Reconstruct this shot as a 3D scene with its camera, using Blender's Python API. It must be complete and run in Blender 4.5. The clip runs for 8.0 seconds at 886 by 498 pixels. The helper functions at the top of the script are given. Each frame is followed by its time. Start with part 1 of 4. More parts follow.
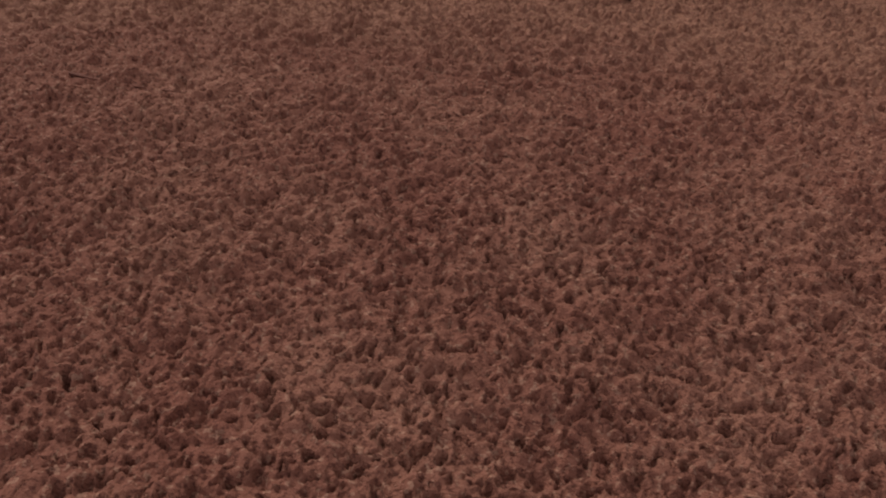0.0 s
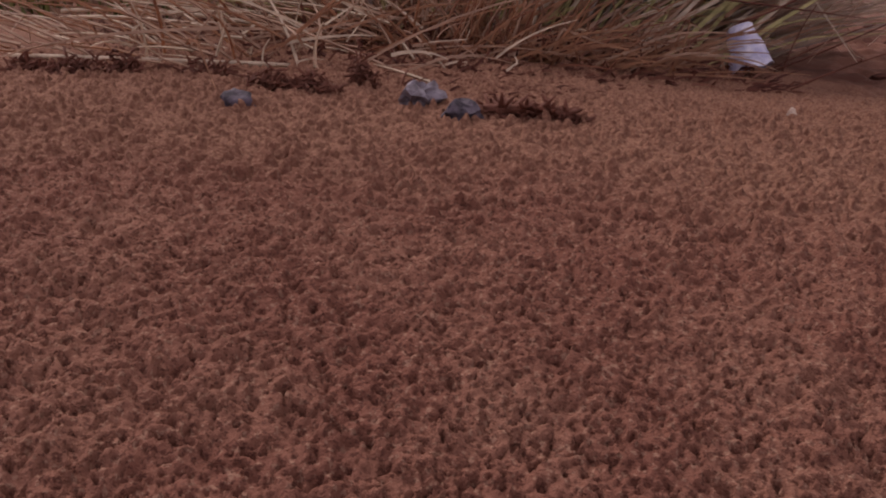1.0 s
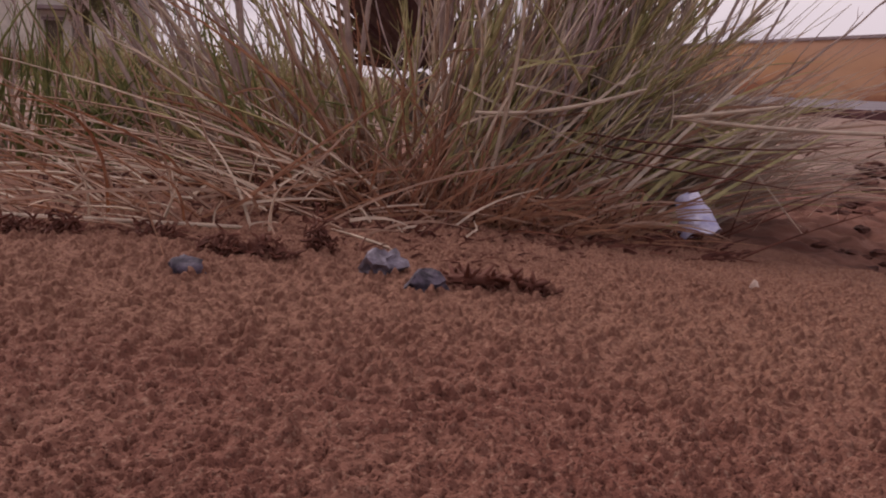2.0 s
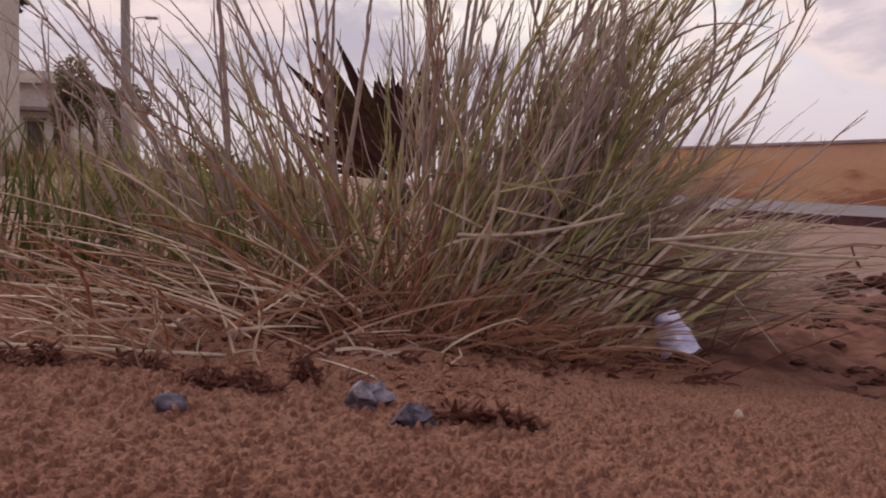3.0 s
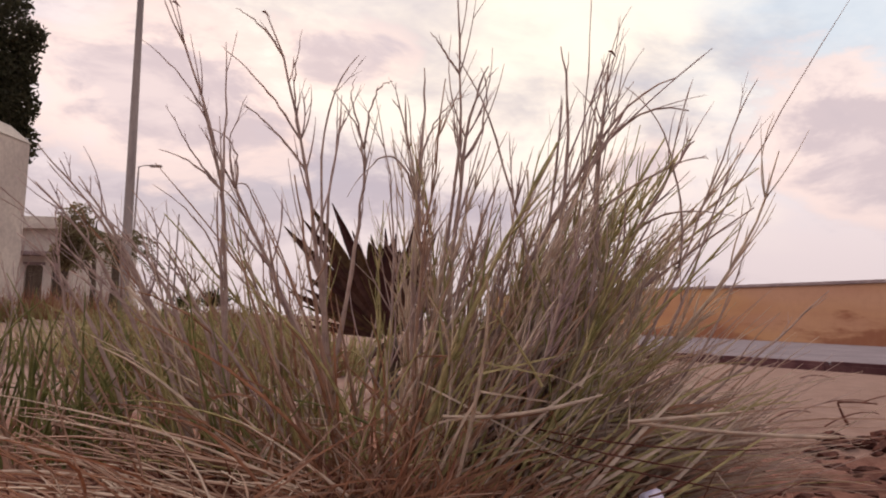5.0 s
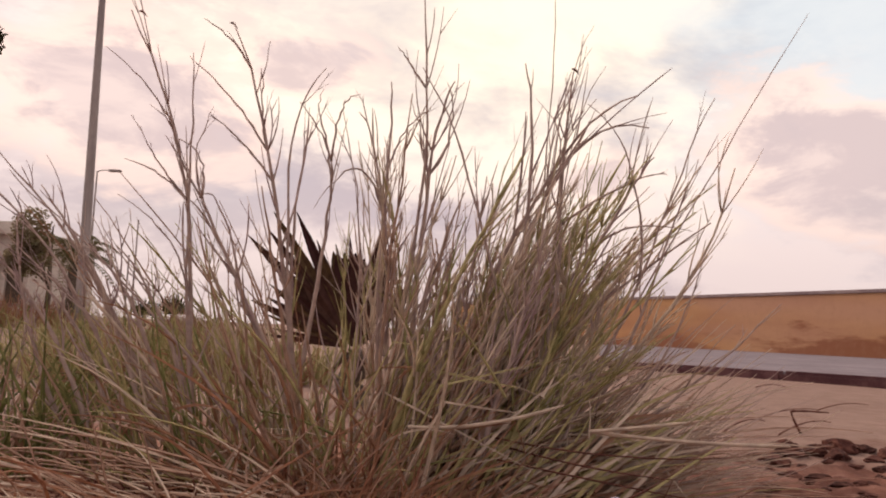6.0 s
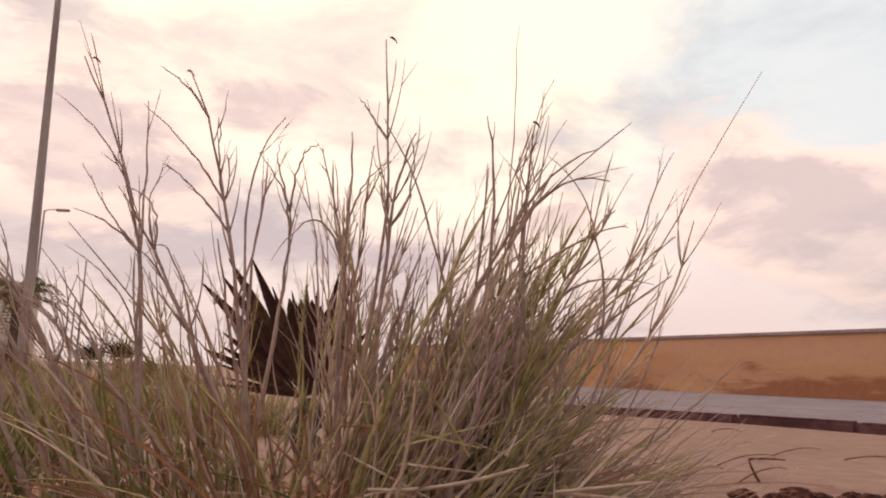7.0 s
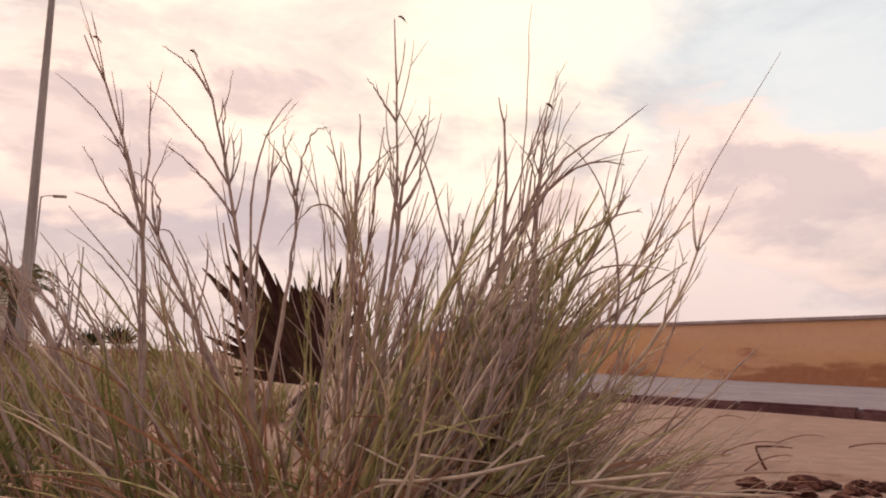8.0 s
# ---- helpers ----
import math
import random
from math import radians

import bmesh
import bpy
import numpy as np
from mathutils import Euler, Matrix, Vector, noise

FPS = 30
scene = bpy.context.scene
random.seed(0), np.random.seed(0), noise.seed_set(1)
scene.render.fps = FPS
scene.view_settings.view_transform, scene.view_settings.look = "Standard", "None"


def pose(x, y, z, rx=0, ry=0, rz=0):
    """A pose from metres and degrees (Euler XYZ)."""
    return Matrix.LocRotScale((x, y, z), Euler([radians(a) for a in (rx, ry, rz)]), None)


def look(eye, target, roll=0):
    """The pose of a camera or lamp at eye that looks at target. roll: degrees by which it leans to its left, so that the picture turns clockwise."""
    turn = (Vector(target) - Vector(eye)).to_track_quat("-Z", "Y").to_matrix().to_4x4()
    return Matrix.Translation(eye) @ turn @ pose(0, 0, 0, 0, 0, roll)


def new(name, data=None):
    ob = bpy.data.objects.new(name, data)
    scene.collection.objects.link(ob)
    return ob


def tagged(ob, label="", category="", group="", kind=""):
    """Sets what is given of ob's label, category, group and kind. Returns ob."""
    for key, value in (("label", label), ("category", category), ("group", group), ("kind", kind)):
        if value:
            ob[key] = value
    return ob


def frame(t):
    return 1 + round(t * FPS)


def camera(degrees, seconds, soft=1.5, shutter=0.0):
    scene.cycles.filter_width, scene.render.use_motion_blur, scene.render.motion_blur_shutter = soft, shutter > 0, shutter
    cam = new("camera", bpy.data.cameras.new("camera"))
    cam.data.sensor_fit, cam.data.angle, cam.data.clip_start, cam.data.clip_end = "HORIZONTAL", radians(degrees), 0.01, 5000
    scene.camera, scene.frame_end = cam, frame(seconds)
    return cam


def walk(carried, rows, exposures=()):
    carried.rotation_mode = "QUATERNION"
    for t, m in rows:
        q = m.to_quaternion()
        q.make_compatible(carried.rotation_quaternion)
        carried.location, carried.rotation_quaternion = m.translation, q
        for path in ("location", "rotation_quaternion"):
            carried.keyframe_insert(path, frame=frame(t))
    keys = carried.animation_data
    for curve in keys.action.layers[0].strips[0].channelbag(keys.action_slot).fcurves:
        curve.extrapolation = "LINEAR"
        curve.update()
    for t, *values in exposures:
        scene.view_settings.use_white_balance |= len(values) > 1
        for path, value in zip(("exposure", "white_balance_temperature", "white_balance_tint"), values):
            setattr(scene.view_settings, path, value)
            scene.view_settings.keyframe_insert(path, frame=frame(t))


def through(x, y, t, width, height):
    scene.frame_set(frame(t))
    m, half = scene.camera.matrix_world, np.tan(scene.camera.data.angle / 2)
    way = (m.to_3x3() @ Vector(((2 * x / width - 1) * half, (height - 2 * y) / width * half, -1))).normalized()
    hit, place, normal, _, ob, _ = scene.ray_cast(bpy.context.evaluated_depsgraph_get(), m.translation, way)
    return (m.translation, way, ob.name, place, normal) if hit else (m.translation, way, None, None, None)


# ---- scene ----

# ---------------------------------------------------------------- camera
cam = camera(59.0, 8.0, soft=2.0)
PATH = [
    (0, look((0.089, -0.014, 0.213), (-0.312, 1.655, -0.813), -0.1)),
    (0.5, look((0.08, 0.013, 0.217), (-0.298, 1.756, -0.689), -0.2)),
    (1, look((0.075, 0.056, 0.209), (-0.223, 1.873, -0.572), 0.2)),
    (1.5, look((0.051, 0.095, 0.21), (-0.13, 1.996, -0.385), 1.4)),
    (1.7, look((0.043, 0.103, 0.213), (-0.125, 2.028, -0.304), 1.8)),
    (2.8, look((0.028, 0.112, 0.25), (-0.095, 2.098, 0.022), 2.4)),
    (3, look((0.024, 0.105, 0.26), (-0.086, 2.094, 0.087), 2.4)),
    (3.5, look((0.029, 0.085, 0.292), (-0.057, 2.082, 0.241), 2.2)),
    (4, look((0.037, 0.06, 0.328), (-0.072, 2.056, 0.391), 2.3)),
    (4.5, look((0.043, 0.045, 0.336), (-0.07, 2.036, 0.48), 2.1)),
    (4.7, look((0.043, 0.04, 0.338), (-0.07, 2.03, 0.51), 2.1)),
    (5.8, look((0.04, 0.01, 0.342), (-0.037, 2.0, 0.535), 2.2)),
    (6, look((0.039, 0.008, 0.345), (0.019, 1.998, 0.552), 2.3)),
    (6.5, look((0.033, 0.012, 0.354), (0.088, 1.991, 0.637), 2.2)),
    (7, look((0.026, 0.032, 0.373), (0.115, 2.005, 0.688), 2)),
    (7.5, look((0.014, 0.05, 0.382), (0.112, 2.023, 0.69), 2)),
    (8, look((0.0, 0.075, 0.376), (0.097, 2.052, 0.657), 2)),
]
EXPOSURE = [(0, 0.16, 6450, 13), (0.5, 0.17, 6400, 16.3), (1.0, 0.19, 6320, 22), (1.5, 0.22, 6250, 25), (3.0, 0.22, 6200, 20), (3.6, 0.27, 6250, 20), (4.5, 0.3, 6400, 20), (6.5, 0.42, 7080, 20.5), (8, 0.42, 7220, 21)]
walk(cam, PATH, EXPOSURE)

# ---------------------------------------------------------------- light
SUN_AZ, SUN_EL = radians(-46), radians(40)      # azimuth clockwise from +y
SUN_DIR = Vector((math.sin(SUN_AZ) * math.cos(SUN_EL), math.cos(SUN_AZ) * math.cos(SUN_EL), math.sin(SUN_EL)))
THIN_DIR = Vector((math.sin(radians(2)) * math.cos(radians(42)), math.cos(radians(2)) * math.cos(radians(42)), math.sin(radians(42))))      # thinnest, brightest part of the cloud


class Nodes:
    """Short calls for building a node tree."""

    def __init__(self, tree):
        self.tree = tree

    def add(self, kind, **values):
        n = self.tree.nodes.new(kind)
        for key, v in values.items():
            setattr(n, key, v)
        return n

    def link(self, a, b):
        self.tree.links.new(a, b)

    def put(self, socket, v):
        if isinstance(v, bpy.types.NodeSocket):
            self.link(v, socket)
        else:
            socket.default_value = v

    def math(self, op, a, b=0.0, clamp=False):
        n = self.add("ShaderNodeMath", operation=op, use_clamp=clamp)
        self.put(n.inputs[0], a)
        self.put(n.inputs[1], b)
        return n.outputs[0]

    def mix(self, fac, a, b, blend="MIX"):
        n = self.add("ShaderNodeMix", data_type="RGBA", blend_type=blend)
        self.put(n.inputs[0], fac)
        self.put(n.inputs[6], a if isinstance(a, bpy.types.NodeSocket) else (*a, 1))
        self.put(n.inputs[7], b if isinstance(b, bpy.types.NodeSocket) else (*b, 1))
        return n.outputs[2]

    def noise(self, vec, scale, detail=4.0, rough=0.55, distortion=0.0):
        n = self.add("ShaderNodeTexNoise")
        if vec is not None:
            self.link(vec, n.inputs["Vector"])
        n.inputs["Scale"].default_value = scale
        n.inputs["Detail"].default_value = detail
        n.inputs["Roughness"].default_value = rough
        n.inputs["Distortion"].default_value = distortion
        return n.outputs["Fac"]

    def span(self, v, lo, hi, to_lo=0.0, to_hi=1.0, smooth=True):
        n = self.add("ShaderNodeMapRange", interpolation_type="SMOOTHSTEP" if smooth else "LINEAR")
        self.put(n.inputs["Value"], v)
        n.inputs["From Min"].default_value, n.inputs["From Max"].default_value = lo, hi
        n.inputs["To Min"].default_value, n.inputs["To Max"].default_value = to_lo, to_hi
        return n.outputs["Result"]

    def scaled(self, vec, s):
        n = self.add("ShaderNodeVectorMath", operation="MULTIPLY")
        self.link(vec, n.inputs[0])
        n.inputs[1].default_value = s
        return n.outputs[0]


def build_sky():
    w = bpy.data.worlds.new("evening_sky")
    scene.world = w
    w.use_nodes = True
    w.node_tree.nodes.clear()
    n = Nodes(w.node_tree)
    way = n.add("ShaderNodeTexCoord").outputs["Generated"]
    sky = n.add("ShaderNodeTexSky", sky_type="NISHITA", sun_disc=False)
    sky.sun_elevation, sky.sun_rotation, sky.dust_density = SUN_EL, SUN_AZ, 3.0
    clear = n.scaled(sky.outputs[0], (0.09, 0.09, 0.09))
    # layered cloud, stretched along the horizon
    shift = n.add("ShaderNodeVectorMath", operation="ADD")
    n.link(n.scaled(way, (1.0, 1.0, 2.3)), shift.inputs[0])
    shift.inputs[1].default_value = (3.1, 1.7, 0.4)
    flat = shift.outputs[0]
    big = n.noise(flat, 2.4, 6.0, 0.6, 0.35)
    small = n.noise(flat, 7.5, 6.0, 0.62, 0.35)
    lump = n.math("ADD", n.math("MULTIPLY", big, 0.68), n.math("MULTIPLY", small, 0.32))
    light = n.span(lump, 0.44, 0.57)
    cloud = n.mix(light, (0.56, 0.50, 0.53), (0.95, 0.85, 0.80))
    # bright thin cloud
    dot = n.add("ShaderNodeVectorMath", operation="DOT_PRODUCT")
    n.link(way, dot.inputs[0])
    dot.inputs[1].default_value = THIN_DIR
    glow = n.span(n.math("ADD", dot.outputs["Value"], n.math("MULTIPLY", n.math("SUBTRACT", lump, 0.5), 0.35)), 0.805, 0.95)
    cloud = n.mix(glow, cloud, (1.22, 1.13, 0.90))
    # pale blue opening on one side
    gap = n.add("ShaderNodeVectorMath", operation="DISTANCE")
    n.link(way, gap.inputs[0])
    gap.inputs[1].default_value = (math.sin(radians(32)) * math.cos(radians(24)), math.cos(radians(32)) * math.cos(radians(24)), math.sin(radians(24)))
    cloud = n.mix(n.span(n.math("ADD", gap.outputs["Value"], n.math("MULTIPLY", n.math("SUBTRACT", small, 0.5), 0.3)), 0.40, 0.12, 0.0, 0.85), cloud, (0.71, 0.85, 0.90))
    # banks of grey-mauve cloud with lit peach rims, low on either side
    for az, el, wide, soft in ((29, 12, 0.17, 0.5), (-24, 15, 0.15, 0.5), (-12, 18, 0.07, 0.45), (11, 11, 0.06, 0.3), (75, 14, 0.35, 0.6), (-80, 14, 0.35, 0.6)):
        a, e = radians(az), radians(el)
        lobe = n.add("ShaderNodeVectorMath", operation="DISTANCE")
        n.link(n.scaled(way, (1.0, 1.0, 1.9)), lobe.inputs[0])
        lobe.inputs[1].default_value = (math.sin(a) * math.cos(e), math.cos(a) * math.cos(e), math.sin(e) * 1.9)
        far = n.math("ADD", n.math("DIVIDE", lobe.outputs["Value"], wide), n.math("MULTIPLY", n.math("SUBTRACT", lump, 0.5), 4.6))
        cloud = n.mix(n.span(far, 1.35, 1.0, 0.0, soft * 1.5), cloud, (1.12, 0.90, 0.76))
        cloud = n.mix(n.span(far, 1.02, 0.6, 0.0, soft * 1.5), cloud, n.mix(n.span(small, 0.42, 0.58), (0.61, 0.53, 0.545), (0.82, 0.71, 0.675)))
    # grey-pink haze low over the land
    up = n.add("ShaderNodeSeparateXYZ")
    n.link(way, up.inputs[0])
    cloud = n.mix(n.span(up.outputs[2], 0.23, 0.02, 0.0, 0.58), cloud, (0.67, 0.585, 0.585))
    cover = n.span(big, 0.25, 0.5, 0.62, 0.95)
    out = n.mix(cover, clear, cloud)
    bg = n.add("ShaderNodeBackground")
    n.link(out, bg.inputs["Color"])
    bg.inputs["Strength"].default_value = 0.8
    n.link(bg.outputs[0], n.add("ShaderNodeOutputWorld").inputs[0])


build_sky()
sun = new("sun", bpy.data.lights.new("sun", "SUN"))
sun.data.energy, sun.data.angle, sun.data.color = 1.9, radians(24), (1.0, 0.88, 0.76)
sun.matrix_world = look(SUN_DIR * 50, (0, 0, 0))

# ---------------------------------------------------------------- materials


def surface(name, rough=0.9, spec=0.25):
    m = bpy.data.materials.new(name)
    m.use_nodes = True
    m.node_tree.nodes.clear()
    n = Nodes(m.node_tree)
    b = n.add("ShaderNodeBsdfPrincipled")
    b.inputs["Roughness"].default_value = rough
    b.inputs["Specular IOR Level"].default_value = spec
    n.link(b.outputs[0], n.add("ShaderNodeOutputMaterial").inputs[0])
    return m, n, b


def bump(n, b, height, strength=0.5, distance=0.002):
    k = n.add("ShaderNodeBump")
    k.inputs["Strength"].default_value, k.inputs["Distance"].default_value = strength, distance
    n.link(height, k.inputs["Height"])
    n.link(k.outputs[0], b.inputs["Normal"])


def mat_ground():
    m, n, b = surface("sandy_soil", 0.95, 0.15)
    pos = n.add("ShaderNodeNewGeometry").outputs["Position"]
    sep = n.add("ShaderNodeSeparateXYZ")
    n.link(pos, sep.inputs[0])
    x, y = sep.outputs[0], sep.outputs[1]
    wob = n.noise(pos, 2.2, 4.0)
    patch = n.noise(pos, 7.0, 4.0, 0.6)
    grain = n.noise(pos, 420.0, 3.0, 0.7)
    speck = n.noise(pos, 260.0, 2.0, 0.5)
    red = n.mix(n.span(patch, 0.35, 0.68), (0.190, 0.078, 0.056), (0.250, 0.118, 0.083))
    red = n.mix(n.span(speck, 0.58, 0.66, 0.0, 0.40), red, (0.42, 0.27, 0.195))
    red = n.mix(n.span(n.noise(pos, 330.0, 3.0, 0.6), 0.48, 0.38, 0.0, 0.75), red, (0.085, 0.030, 0.022))
    ragged = n.math("ADD", n.math("MULTIPLY", n.math("SUBTRACT", wob, 0.5), 1.1), n.math("MULTIPLY", n.math("SUBTRACT", patch, 0.5), 0.5))

    def zone(cx, cy, rx, ry):
        """How far out of a rounded patch a place lies: 0 in its middle, 1 at its ragged rim."""
        a = n.math("DIVIDE", n.math("SUBTRACT", x, cx), rx)
        c = n.math("DIVIDE", n.math("SUBTRACT", y, cy), ry)
        d = n.math("SQRT", n.math("ADD", n.math("MULTIPLY", a, a), n.math("MULTIPLY", c, c)))
        return n.math("ADD", d, ragged)

    # drier, paler crust round the grass
    dry = n.mix(n.span(speck, 0.35, 0.65), (0.190, 0.088, 0.060), (0.320, 0.170, 0.115))
    red = n.mix(n.span(zone(-0.15, 1.5, 1.5, 0.75), 1.25, 0.85, 0.0, 0.85), red, dry)
    # damp crumbly soil beside the mound
    dm = n.mix(n.span(patch, 0.38, 0.62), (0.115, 0.048, 0.035), (0.22, 0.104, 0.076))
    near = n.mix(n.span(zone(1.25, 1.9, 0.80, 1.05), 1.06, 0.92), red, dm)
    # smooth pale sand farther off
    pale = n.mix(n.span(patch, 0.3, 0.7), (0.225, 0.145, 0.117), (0.29, 0.198, 0.163))
    far_noise = n.noise(pos, 0.5, 5.0, 0.6)
    pale = n.mix(n.span(far_noise, 0.35, 0.7, 0.0, 0.5), pale, (0.21, 0.132, 0.106))
    col = n.mix(n.span(zone(0.35, 0.6, 2.7, 2.25), 0.80, 1.15), near, pale)
    col = n.mix(n.span(grain, 0.3, 0.75, 0.0, 0.35), col, n.mix(0.5, col, (0.05, 0.025, 0.02)))
    n.link(col, b.inputs["Base Color"])
    h = n.math("ADD", n.math("MULTIPLY", grain, 0.5), n.noise(pos, 700.0, 2.0, 0.6))
    bump(n, b, h, 0.9, 0.0022)
    return m


def mat_plain(name, c1, c2, scale, rough=0.85, spec=0.3, bump_scale=0.0, bump_d=0.002, per_object=0.0, stretch=(1, 1, 1), island=0.0):
    """Two-tone surface with fine grain; per_object and island vary the tone between pieces."""
    m, n, b = surface(name, rough, spec)
    co = n.add("ShaderNodeTexCoord").outputs["Object"]
    co = n.scaled(co, stretch)
    col = n.mix(n.span(n.noise(co, scale, 5.0, 0.6), 0.35, 0.66), c1, c2)
    fine = n.noise(co, scale * 9, 3.0, 0.65)
    col = n.mix(n.span(fine, 0.35, 0.7, 0.0, 0.3), col, tuple(0.45 * v for v in c1))
    if per_object or island:
        rnd = n.add("ShaderNodeObjectInfo").outputs["Random"] if per_object else n.add("ShaderNodeNewGeometry").outputs["Random Per Island"]
        hs = n.add("ShaderNodeHueSaturation")
        n.put(hs.inputs["Value"], n.span(rnd, 0.0, 1.0, 1 - (per_object + island), 1 + (per_object + island), False))
        n.link(col, hs.inputs["Color"])
        col = hs.outputs["Color"]
    n.link(col, b.inputs["Base Color"])
    if bump_scale:
        bump(n, b, n.noise(co, bump_scale, 4.0, 0.6), 0.6, bump_d)
    return m


def mat_blades(name, tones, rough=0.7, through=0.3):
    """Grass: each blade takes one of the tones, with a slight streak along it; thin enough to let light through."""
    m, n, b = surface(name, rough, 0.25)
    rnd = n.add("ShaderNodeNewGeometry").outputs["Random Per Island"]
    ramp = n.add("ShaderNodeValToRGB")
    ramp.color_ramp.interpolation = "LINEAR"
    while len(ramp.color_ramp.elements) < len(tones):
        ramp.color_ramp.elements.new(0.5)
    for i, c in enumerate(tones):
        e = ramp.color_ramp.elements[i]
        e.position, e.color = i / (len(tones) - 1), (*c, 1)
    n.link(rnd, ramp.inputs[0])
    pos = n.add("ShaderNodeNewGeometry").outputs["Position"]
    col = n.mix(n.span(n.noise(pos, 38.0, 3.0), 0.35, 0.7, 0.0, 0.55), ramp.outputs[0], tuple(v * 0.6 for v in tones[0]))
    n.link(col, b.inputs["Base Color"])
    tr = n.add("ShaderNodeBsdfTranslucent")
    n.link(col, tr.inputs[0])
    mx = n.add("ShaderNodeMixShader")
    mx.inputs[0].default_value = through
    out = [k for k in m.node_tree.nodes if k.type == "OUTPUT_MATERIAL"][0]
    n.link(b.outputs[0], mx.inputs[1])
    n.link(tr.outputs[0], mx.inputs[2])
    n.link(mx.outputs[0], out.inputs[0])
    return m


M_GROUND = mat_ground()
M_STEM = mat_blades("grey_stem", [(0.42, 0.305, 0.295), (0.55, 0.415, 0.40), (0.51, 0.40, 0.33), (0.66, 0.525, 0.49)])
M_GREEN = mat_blades("olive_blade", [(0.30, 0.285, 0.11), (0.41, 0.38, 0.16), (0.53, 0.45, 0.225), (0.66, 0.55, 0.335)], 0.7, 0.25)
M_DEEP = mat_blades("green_blade", [(0.15, 0.17, 0.07), (0.23, 0.25, 0.10), (0.32, 0.33, 0.135), (0.42, 0.41, 0.19)], 0.65, 0.55)
M_PALE = mat_blades("pale_straw", [(0.62, 0.50, 0.39), (0.68, 0.56, 0.44), (0.74, 0.62, 0.50)], 0.7, 0.32)
M_STRAW = mat_blades("dry_straw", [(0.37, 0.225, 0.165), (0.56, 0.40, 0.295), (0.45, 0.29, 0.21), (0.69, 0.54, 0.42)])
M_RUST = mat_blades("rusty_blade", [(0.36, 0.165, 0.112), (0.44, 0.235, 0.155), (0.50, 0.31, 0.20), (0.38, 0.205, 0.14)], 0.7, 0.62)
M_LITTER = mat_blades("dead_leaf_litter", [(0.11, 0.036, 0.028), (0.18, 0.066, 0.046), (0.27, 0.125, 0.085)])
M_STONE = mat_plain("blue_grey_stone", (0.12, 0.10, 0.12), (0.26, 0.23, 0.28), 75, 0.75, 0.3, 220, 0.003, 0.25)
M_DARKSTONE = mat_plain("dark_blue_grey_stone", (0.035, 0.028, 0.04), (0.12, 0.095, 0.13), 75, 0.75, 0.3, 220, 0.003)
M_CHIP = mat_plain("pale_chip", (0.45, 0.33, 0.27), (0.6, 0.48, 0.4), 60, 0.8, 0.3, 200, 0.001)
M_CLOD = mat_plain("damp_earth_clod", (0.045, 0.016, 0.013), (0.11, 0.046, 0.034), 35, 0.95, 0.15, 150, 0.003, 0.3)
M_CUP = mat_plain("white_plastic_film", (0.42, 0.41, 0.66), (0.78, 0.76, 0.90), 30, 0.4, 0.5, 60, 0.002)


def mat_wall():
    """Ochre render with rusty damp stains that spread sideways near its foot."""
    m, n, b = surface("ochre_render", 0.92, 0.2)
    pos = n.add("ShaderNodeNewGeometry").outputs["Position"]
    sep = n.add("ShaderNodeSeparateXYZ")
    n.link(pos, sep.inputs[0])
    wide = n.scaled(pos, (0.35, 0.35, 1.6))
    tone = n.noise(wide, 0.9, 4.0, 0.55)
    col = n.mix(n.span(tone, 0.32, 0.68), (0.36, 0.178, 0.092), (0.44, 0.245, 0.117))
    col = n.mix(n.span(n.noise(wide, 0.28, 2.0), 0.42, 0.62, 0.0, 0.7), col, (0.43, 0.25, 0.178))
    stain = n.math("ADD", n.math("MULTIPLY", n.math("SUBTRACT", n.noise(wide, 1.3, 5.0, 0.6), 0.5), 2.6), sep.outputs[2])
    stain = n.math("ADD", stain, n.span(n.math("ADD", sep.outputs[0], n.math("MULTIPLY", n.noise(pos, 1.5, 3.0), 0.6)), 9.4, 9.9, 0.42, 0.0))
    col = n.mix(n.span(stain, 0.86, 0.44, 0.0, 0.8), col, (0.20, 0.070, 0.038))
    col = n.mix(n.span(n.noise(pos, 5.0, 5.0, 0.65), 0.4, 0.75, 0.0, 0.3), col, (0.32, 0.175, 0.11))
    n.link(col, b.inputs["Base Color"])
    bump(n, b, n.noise(pos, 25.0, 4.0, 0.6), 0.5, 0.004)
    return m


M_WALL = mat_wall()
M_COPING = mat_plain("dark_coping", (0.22, 0.165, 0.17), (0.31, 0.245, 0.24), 2.0, 0.9, 0.2, 40, 0.003)
M_ROAD = mat_plain("worn_paving", (0.165, 0.142, 0.160), (0.225, 0.195, 0.212), 1.2, 0.95, 0.05, 90, 0.001)
M_KERB = mat_plain("dark_kerb_concrete", (0.085, 0.036, 0.04), (0.15, 0.075, 0.075), 5.0, 0.9, 0.2, 60, 0.003, 0.2)
M_POLE = mat_plain("galvanised_pole", (0.26, 0.23, 0.22), (0.36, 0.32, 0.30), 3.0, 0.55, 0.4, 0, 0, 0, (1, 1, 0.2))
M_PLASTER = mat_plain("pale_plaster", (0.52, 0.47, 0.42), (0.62, 0.57, 0.50), 1.2, 0.9, 0.2, 25, 0.003)
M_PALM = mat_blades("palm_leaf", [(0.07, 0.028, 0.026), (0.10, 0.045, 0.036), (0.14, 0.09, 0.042)])
